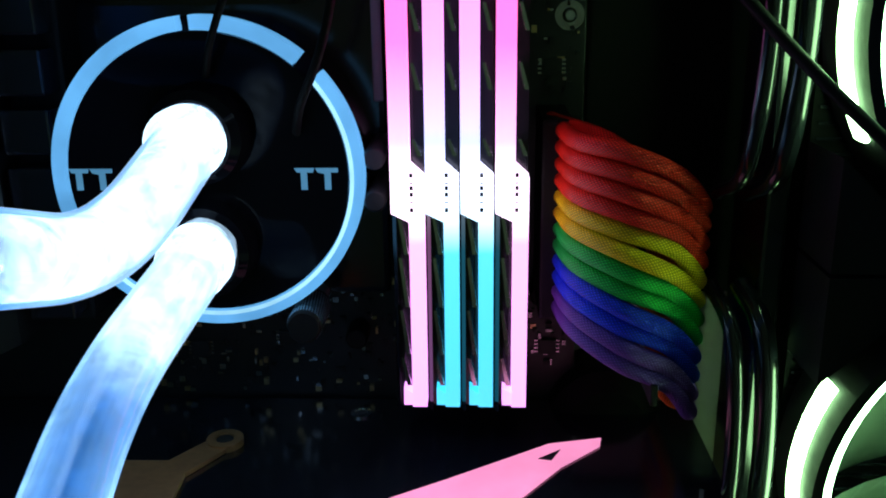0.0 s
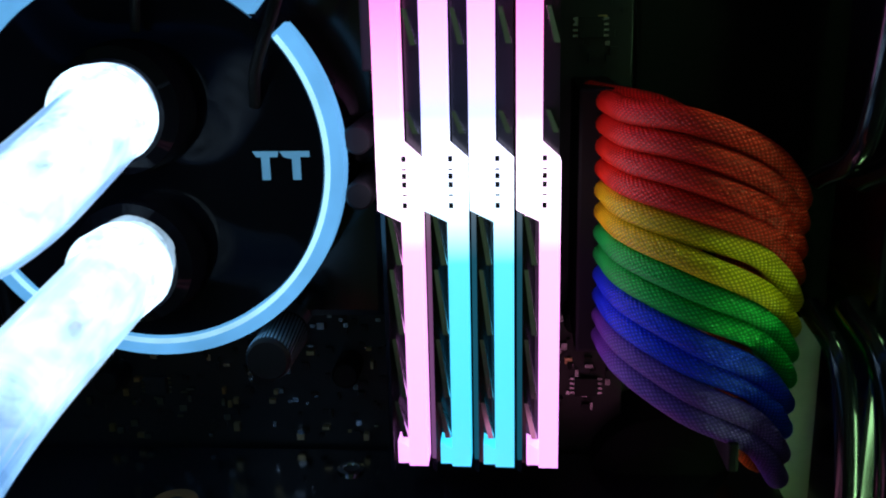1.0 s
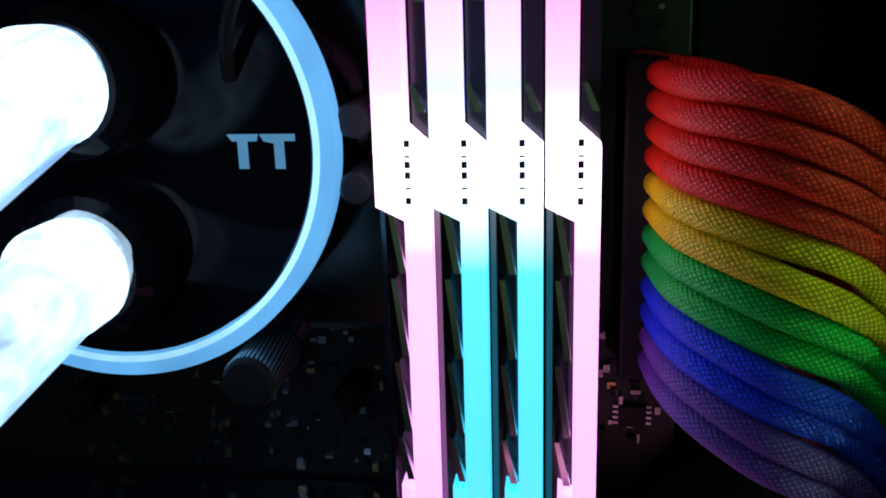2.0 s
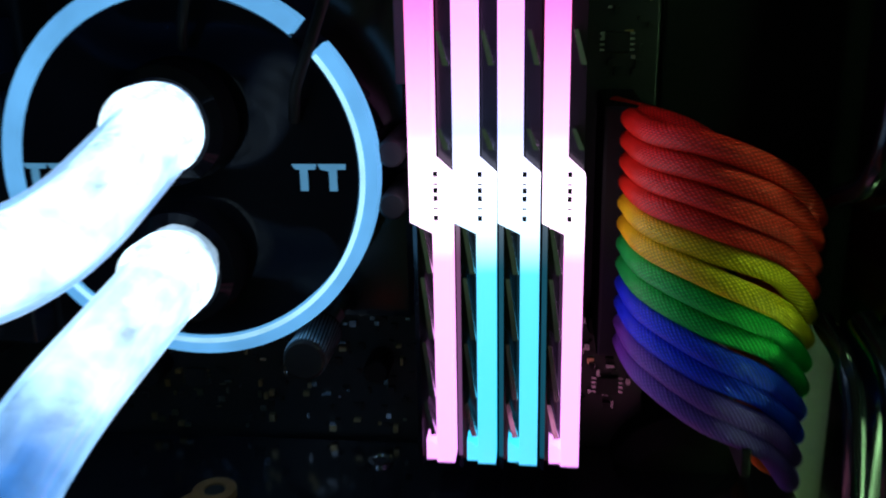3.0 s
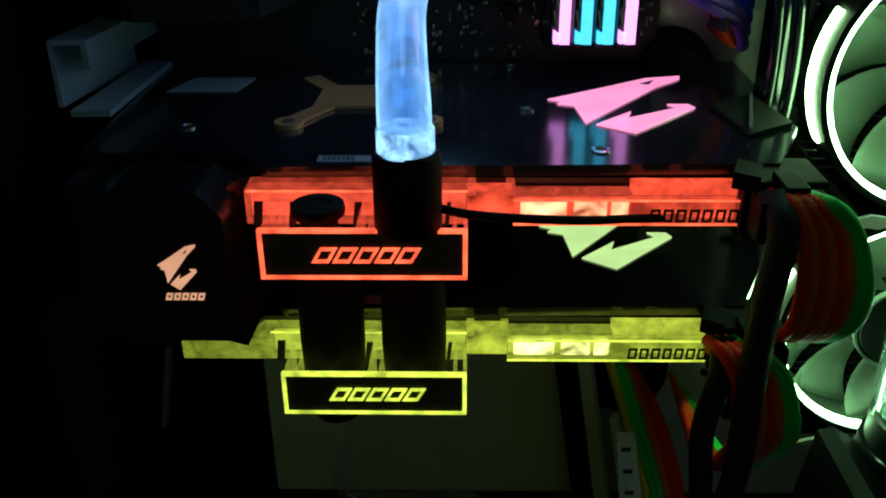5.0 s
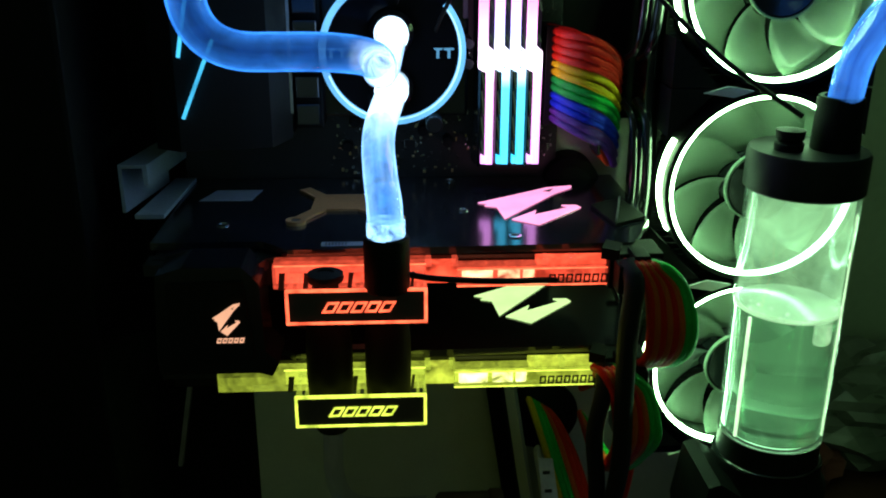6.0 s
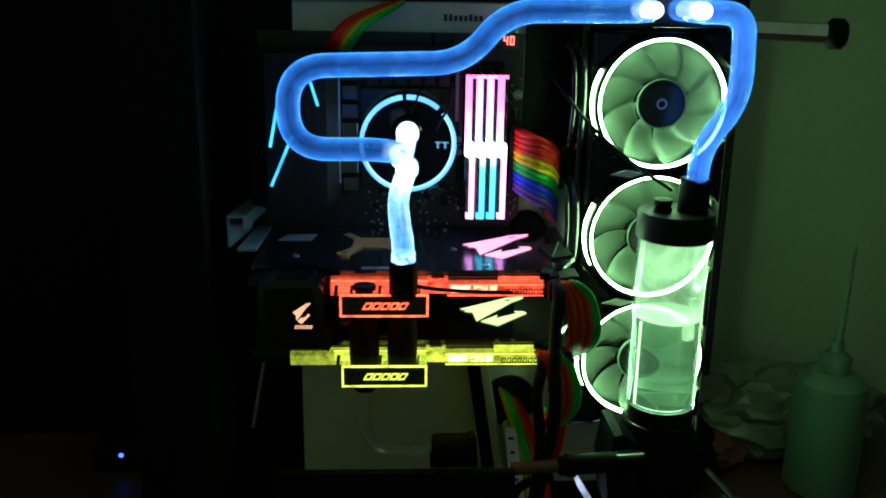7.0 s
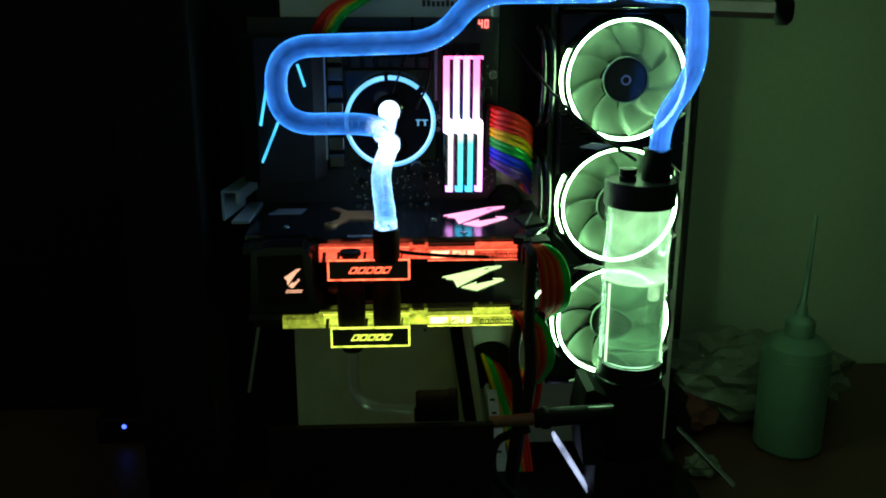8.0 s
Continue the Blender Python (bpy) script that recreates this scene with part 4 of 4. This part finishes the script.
cable("black", [(-0.0055, 0.258, 0.4475), (-0.003, 0.252, 0.4555), (0.0022, 0.2485, 0.4665), (0.0055, 0.2515, 0.478), (0.0075, 0.263, 0.497), (0.0085, 0.285, 0.525)], 0.0012, "thin black wire across the pump's ring", "thin wires", 10)
cable("black", [(-0.028, 0.2555, 0.463), (-0.0245, 0.251, 0.473), (-0.018, 0.2535, 0.49), (-0.01, 0.27, 0.515), (-0.008, 0.29, 0.53)], 0.001, "thin black wire across the pump's ring", "thin wires", 10)
cable("black", [(-0.028, 0.135, 0.3455), (-0.015, 0.1305, 0.3445), (0.005, 0.1325, 0.342), (0.026, 0.138, 0.339), (0.042, 0.146, 0.336), (0.07, 0.16, 0.33)], 0.0016, "thin black wire in front of the lit edge", "thin wires", 10)
cable("black", [(0.085, 0.26, 0.51), (0.1, 0.236, 0.487), (0.122, 0.212, 0.46), (0.152, 0.2, 0.434), (0.188, 0.19, 0.41)], 0.0015, "thin black wire across the fans", "thin wires", 10)
clear = thing("drain_tube", (-0.066, 0.155, 0.245), "dim clear hose curving down from the lower card", "hose")
part("hose", sweep(smooth([(-0.066, 0.155, 0.252), (-0.0665, 0.155, 0.22), (-0.062, 0.16, 0.2), (-0.05, 0.17, 0.186), (-0.03, 0.18, 0.178), (-0.012, 0.19, 0.172)]), 0.0055, 20, caps=False), veil("dim_clear_hose", (0.5, 0.6, 0.4), 0.03, 0.06), clear)

# ---- fans and radiator ----
FX, FY = 0.182, 0.216


def fan(z, spin):
    f = thing("case_fan", (FX, FY + 0.02, z), "black case fan with glowing pale green ring and frosted blades", "fan", "row of fans")
    c = (FX, FY, z)
    fr = bmesh.new()
    ring(c, 0.0545, 0.0572, FY - 0.001, FY + 0.026, 72, bm=fr)
    part("frame_ring", fr, BLACK, f)
    part("light_ring", ring(c, 0.0523, 0.0542, FY, FY + 0.004, 96), RING_FAN, f, "lit pale green ring")
    part("shroud", ring(c, 0.0528, 0.0545, FY + 0.004, FY + 0.026, 72), FROST, f)
    for sx in (-1, 1):
        for sz in (-1, 1):
            part("corner", slab([(FX + sx * 0.0575, z + sz * 0.0572), (FX + sx * 0.0575, z + sz * 0.03), (FX + sx * 0.051, z + sz * 0.036), (FX + sx * 0.04, z + sz * 0.0475), (FX + sx * 0.03, z + sz * 0.0572)], "y", FY + 0.003, FY + 0.0255), BLACK, f)
    # right-hand arc is unseen, added to light the wall beside the fans
    for mid in (180, 0):
        part("side_light", ring((FX, 0, z), 0.0574, 0.0584, FY + 0.007, FY + 0.0135, 96, mid - 28, mid + 28), ARC_FAN, f, "lit arc on the rim")
    hub = part("hub", lathe((FX, FY + 0.003, z), [(0.0, 0.0), (0.0185, 0.0), (0.0198, 0.0015), (0.02, 0.02)], 48, "y"), GLOSS, f, "dark glossy hub")
    part("hub_ring", ring(c, 0.0198, 0.0208, FY + 0.0026, FY + 0.006, 60), FROST, hub)
    part("hub_mark", ring(c, 0.003, 0.0046, FY + 0.0026, FY + 0.0031, 24), glow("hub_badge_light", (0.12, 0.2, 0.5), 0.12) if "hub_badge_light" not in bpy.data.materials else bpy.data.materials["hub_badge_light"], hub)
    for k in range(9):
        b = bmesh.new()
        a0 = 2 * math.pi * k / 9 + spin
        rows = []
        for i in range(7):
            r = 0.0205 + (0.0318) * i / 6
            row = []
            for j in range(5):
                s = j / 4
                a = a0 + 0.8 * s + 0.35 * (i / 6) ** 1.4
                row.append(b.verts.new((FX + r * math.cos(a), FY + 0.006 + 0.013 * s + 0.002 * math.sin(3.1 * s), z + r * math.sin(a))))
            rows.append(row)
        for i in range(6):
            for j in range(4):
                b.faces.new((rows[i][j], rows[i][j + 1], rows[i + 1][j + 1], rows[i + 1][j])).smooth = True
        bmesh.ops.solidify(b, geom=b.faces[:], thickness=0.0009)
        part("blade", b, FROST, f)
    for k in range(3):
        a = radians(35 + 120 * k)
        part("strut", bar((FX + 0.02 * math.cos(a), FY + 0.024, z + 0.02 * math.sin(a)), (FX + 0.053 * math.cos(a), FY + 0.024, z + 0.053 * math.sin(a)), 0.003, 0.003), BLACK, f)
    part("tie_plate", slab([(FX - 0.041, z - 0.0595), (FX - 0.028, z - 0.0555), (FX - 0.013, z - 0.0582), (FX - 0.024, z - 0.062)], "y", FY - 0.004, FY - 0.002), WHITE, f, "pale plastic tab")
    return f


for k, z in enumerate((0.478, 0.3625, 0.247)):
    fan(z, 0.3 + 0.5 * k)
rad = thing("radiator", (FX, 0.27, 0.3), "long black radiator behind the fans", "radiator")
part("core", box(FX - 0.055, FX + 0.055, 0.248, 0.27, 0.185, 0.545), SOOT, rad, "fine dark fins")
fb = bmesh.new()
for k in range(90):
    z = 0.187 + k * 0.004
    box(FX - 0.054, FX + 0.054, 0.2462, 0.2482, z, z + 0.0008, bm=fb)
tagged(part("fin_block", fb, PLATE, rad), kind="stuff")
for sx in (-1, 1):
    part("side_channel", box(FX + sx * 0.062 - 0.003, FX + sx * 0.062 + 0.003, 0.246, 0.275, 0.175, 0.56, 0.001), GLOSS, rad)
part("top_tank", box(FX - 0.06, FX + 0.06, 0.2, 0.275, 0.541, 0.575, 0.003), GLOSS, rad, "black end tank")
part("bottom_tank", box(FX - 0.06, FX + 0.06, 0.238, 0.275, 0.172, 0.187, 0.003), GLOSS, rad)
for x, r in ((0.1165, 0.003), (0.1085, 0.0022)):
    pipe = thing("cable_loom", (x, 0.235, 0.3), "glossy black wire loom running upright beside the fans", "wire loom", "wire looms")
    for k, zc in enumerate((0.478, 0.3625, 0.247)):
        part("loop", sweep(smooth([(x - 0.003, 0.25, zc + 0.045), (x, 0.236, zc + 0.035), (x + 0.0015, 0.232, zc), (x, 0.236, zc - 0.035), (x - 0.003, 0.25, zc - 0.045)]), r, 12), GLOSS, pipe)

# ---- reservoir ----
RX, RYY = 0.1925, 0.187
res = thing("reservoir", (RX, RYY, 0.2), "tall clear cylinder reservoir with black cap, half full of glowing coolant", "reservoir")
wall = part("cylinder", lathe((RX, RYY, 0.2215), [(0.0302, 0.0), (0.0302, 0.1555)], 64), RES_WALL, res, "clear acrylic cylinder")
part("air", lathe((RX, RYY, 0.303), [(0.0, 0.001), (0.0278, 0.001), (0.0278, 0.068), (0.0, 0.068)], 56), RES_AIR, res, "misted upper part with painted green glow")
part("coolant", lathe((RX, RYY, 0.224), [(0.0, 0.0), (0.0284, 0.0), (0.0284, 0.078), (0.0, 0.078)], 56), RES_WATER, res, "lit coolant")
part("base_light", lathe((RX, RYY, 0.2222), [(0.0, 0.0), (0.0262, 0.0), (0.0262, 0.0012), (0.0, 0.0012)], 48), glow("reservoir_base_light", (0.42, 1.0, 0.5), 1.6, 0.5, 40), res, "lit ring at the cylinder base")
# light caught along the water line painted as a glowing ring
part("water_line", lathe((RX, RYY, 0.3015), [(0.0285, 0.0), (0.0292, 0.0004), (0.0292, 0.0012), (0.0285, 0.0016)], 56), glow("water_line_glow", (0.5, 0.9, 0.45), 0.55), res)
# refracted fan light painted as thin glowing rods on the wall
rib = glow("glint_glow", (0.6, 1.0, 0.5), 1.0)
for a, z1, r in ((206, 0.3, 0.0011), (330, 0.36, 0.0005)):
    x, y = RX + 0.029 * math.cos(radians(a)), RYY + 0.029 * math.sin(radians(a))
    part("painted_glint", rod((x, y, 0.224), (x, y, z1), r, 8), rib, res, "glowing rod painted as a glint on the wall")
# bubble glints painted as emission
bubble_glow = veil("bubble_skin", (0.6, 1.0, 0.55), 0.9, 0.4, 300, 0.05)
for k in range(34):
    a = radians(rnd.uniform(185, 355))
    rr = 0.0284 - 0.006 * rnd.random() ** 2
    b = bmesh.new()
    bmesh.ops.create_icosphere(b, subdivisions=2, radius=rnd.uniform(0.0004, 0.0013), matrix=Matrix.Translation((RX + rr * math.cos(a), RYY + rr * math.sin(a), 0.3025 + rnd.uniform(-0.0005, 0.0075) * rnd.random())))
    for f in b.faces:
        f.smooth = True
    part("bubble", b, bubble_glow, res)
# the stub's brightness is painted as emission
part("inlet", lathe((RX + 0.012, RYY - 0.02, 0.287), [(0.0045, 0.0), (0.0055, 0.001), (0.0055, 0.012), (0.005, 0.012)], 24), veil("inlet_glow", (0.6, 1.0, 0.5), 0.6, 0.4), res, "clear inlet stub")
part("bottom_plug", lathe((RX, RYY, 0.203), [(0.0, 0.0), (0.0296, 0.0), (0.0296, 0.018), (0.026, 0.019), (0.0, 0.019)], 56), BLACK, res)
part("foot_rim", lathe((RX, RYY, 0.205), [(0.0304, 0.0), (0.0312, 0.0004), (0.0312, 0.0012), (0.0304, 0.0016)], 64), GLOSS, res)
top = part("cap", lathe((RX, RYY, 0.371), [(0.0, 0.0), (0.031, 0.0), (0.032, 0.001), (0.032, 0.0205), (0.031, 0.0225), (0.0, 0.0225)], 64), BLACK, res, "black screw cap")
part("filler_plug", lathe((RX - 0.013, RYY - 0.004, 0.3935), [(0.0, 0.0), (0.0075, 0.0), (0.0078, 0.004), (0.006, 0.005), (0.0075, 0.0065), (0.0078, 0.011), (0.0, 0.0115)], 32), RUBBER, top)
part("tube_collar", lathe((0.2052, 0.1845, 0.3935), [(0.0, 0.0), (0.0125, 0.0), (0.0128, 0.001), (0.0122, 0.027), (0.0115, 0.0285), (0.0088, 0.0285), (0.0086, 0.02), (0.0, 0.02)], 36), RUBBER, top, "black tube collar")
base = part("pump_housing", lathe((RX, RYY, 0.13), [(0.0, 0.0), (0.034, 0.0), (0.036, 0.004), (0.036, 0.06), (0.032, 0.066), (0.032, 0.075), (0.0, 0.075)], 48), SOOT, res, "black pump housing")
part("bracket", slab([(0.145, 0.205), (0.152, 0.207), (0.165, 0.198), (0.166, 0.13), (0.145, 0.13), (0.14, 0.17)], "y", 0.15, 0.2), SOOT, base)
part("stand", box(0.158, 0.235, 0.155, 0.215, 0.062, 0.13, 0.003), SOOT, base, "black stand")
for z in (0.19, 0.175):
    part("screw", rod((0.148, 0.1485, z), (0.148, 0.151, z), 0.0018, 14), STEEL, base)
valve = thing("drain_valve", (0.12, 0.13, 0.16), "dark valve and short brown hose in front of the case", "valve")
part("hose", rod((0.055, 0.132, 0.186), (0.1, 0.131, 0.189), 0.0055, 20), RUST, valve, "brown hose")
part("body", rod((0.094, 0.131, 0.189), (0.165, 0.13, 0.194), 0.0085, 24, edge=0.001), RUBBER, valve)
part("nut", rod((0.1, 0.131, 0.1893), (0.108, 0.131, 0.1898), 0.0105, 8, edge=0.001), RUBBER, valve)
part("handle", slab([(0.14, 0.2035), (0.163, 0.2045), (0.161, 0.202), (0.142, 0.201)], "y", 0.121, 0.123), STEEL, valve, "small steel handle")
part("outlet", sweep(smooth([(0.09, 0.13, 0.18), (0.062, 0.135, 0.165), (0.06, 0.14, 0.13), (0.08, 0.15, 0.1)]), 0.004, 14), RUBBER, valve)
plugb = thing("round_fitting", (0.0075, 0.132, 0.192), "round black capped fitting on the front plate", "fitting")
part("cap", rod((-0.011, 0.134, 0.205), (0.022, 0.134, 0.205), 0.0118, 28, edge=0.002), RUBBER, plugb)
part("rim", rod((0.018, 0.134, 0.205), (0.0255, 0.134, 0.205), 0.0132, 28, edge=0.001), RUBBER, plugb)
part("seat", box(-0.0125, 0.027, 0.127, 0.142, 0.19, 0.198, 0.001), RUBBER, plugb)
label_strip = thing("cable_label", (0.072, 0.285, 0.1), "bluish white printed label on the dark cables", "label")
part("paper", slab([(0.0654, 0.1605), (0.075, 0.1602), (0.091, 0.063), (0.0755, 0.0625)], "y", 0.254, 0.2545), plain("white_label", (0.75, 0.8, 0.9), 0.5), label_strip)
for k in range(5):
    part("print_mark", box(0.0685 + 0.0021 * k, 0.0735 + 0.0021 * k, 0.2534, 0.2541, 0.148 - 0.015 * k, 0.1505 - 0.015 * k), INK, label_strip)

# ---- on the table ----
BX, BY = 0.439, 0.36
bottle = thing("wash_bottle", (BX, BY, TABLE_Z), "milky plastic wash bottle with a thin upright spout", "bottle")
part("body", lathe((BX, BY, TABLE_Z), [(0.0, 0.0), (0.036, 0.0), (0.039, 0.004), (0.039, 0.116), (0.036, 0.13), (0.026, 0.139), (0.0155, 0.142), (0.0, 0.142)], 48), BOTTLE, bottle)
part("screw_cap", lathe((BX, BY, TABLE_Z + 0.142), [(0.0, 0.0), (0.0165, 0.0), (0.017, 0.002), (0.017, 0.016), (0.015, 0.019), (0.008, 0.024), (0.0055, 0.036), (0.0, 0.036)], 36), BOTTLE, bottle)
part("spout", sweep(smooth([(BX, BY, TABLE_Z + 0.172), (BX + 0.002, BY, TABLE_Z + 0.214), (BX + 0.004, BY, TABLE_Z + 0.284)]), 0.0028, 14, radii=[0.0045 - 0.0028 * i / 20 for i in range(21)]), BOTTLE, bottle)
part("seam", lathe((BX, BY, TABLE_Z + 0.117), [(0.0389, 0.0), (0.0392, 0.0008), (0.0389, 0.0016)], 48), BOTTLE, bottle)


def crumple(name, at, size, material, label, category, seed):
    b = bmesh.new()
    bmesh.ops.create_icosphere(b, subdivisions=4, radius=1)
    for v in b.verts:
        n = v.co.normalized()
        k = 1 + 0.35 * noise.noise(n * 2.3 + Vector((seed, 0, 0))) + 0.18 * noise.noise(n * 6 + Vector((0, seed, 0)))
        v.co = Vector((n.x * size[0] * k, n.y * size[1] * k, max(0.0, (n.z * k + 0.75)) * size[2])) + Vector(at)
    return single(name, b, material, label, category)


crumple("plastic_bag", (0.42, 0.47, TABLE_Z), (0.13, 0.08, 0.055), BAG, "crumpled pale plastic bag on the table", "bag", 3)
crumple("cloth", (0.3, 0.42, TABLE_Z), (0.06, 0.05, 0.03), plain("red_brown_cloth", (0.14, 0.035, 0.025), 0.8), "dark red crumpled cloth on the table", "cloth", 8)
crumple("paper_scrap", (0.315, 0.3, TABLE_Z), (0.02, 0.014, 0.012), BAG, "small crumpled scrap of pale film", "scrap", 5)
crumple("tangled_cable", (0.27, 0.38, TABLE_Z), (0.05, 0.05, 0.05), RUBBER, "heap of black cable behind the case", "bundle", 12)
hubox = thing("small_device", (-0.352, 0.42, TABLE_Z), "small dark device with a bright blue lamp", "device")
part("body", box(-0.385, -0.32, 0.404, 0.44, TABLE_Z, TABLE_Z + 0.032, 0.003), BLACK, hubox)
part("lamp", rod((-0.3515, 0.4035, 0.0525), (-0.3515, 0.4045, 0.0525), 0.0028, 20), BLUE_LED, hubox, "lit blue lamp")
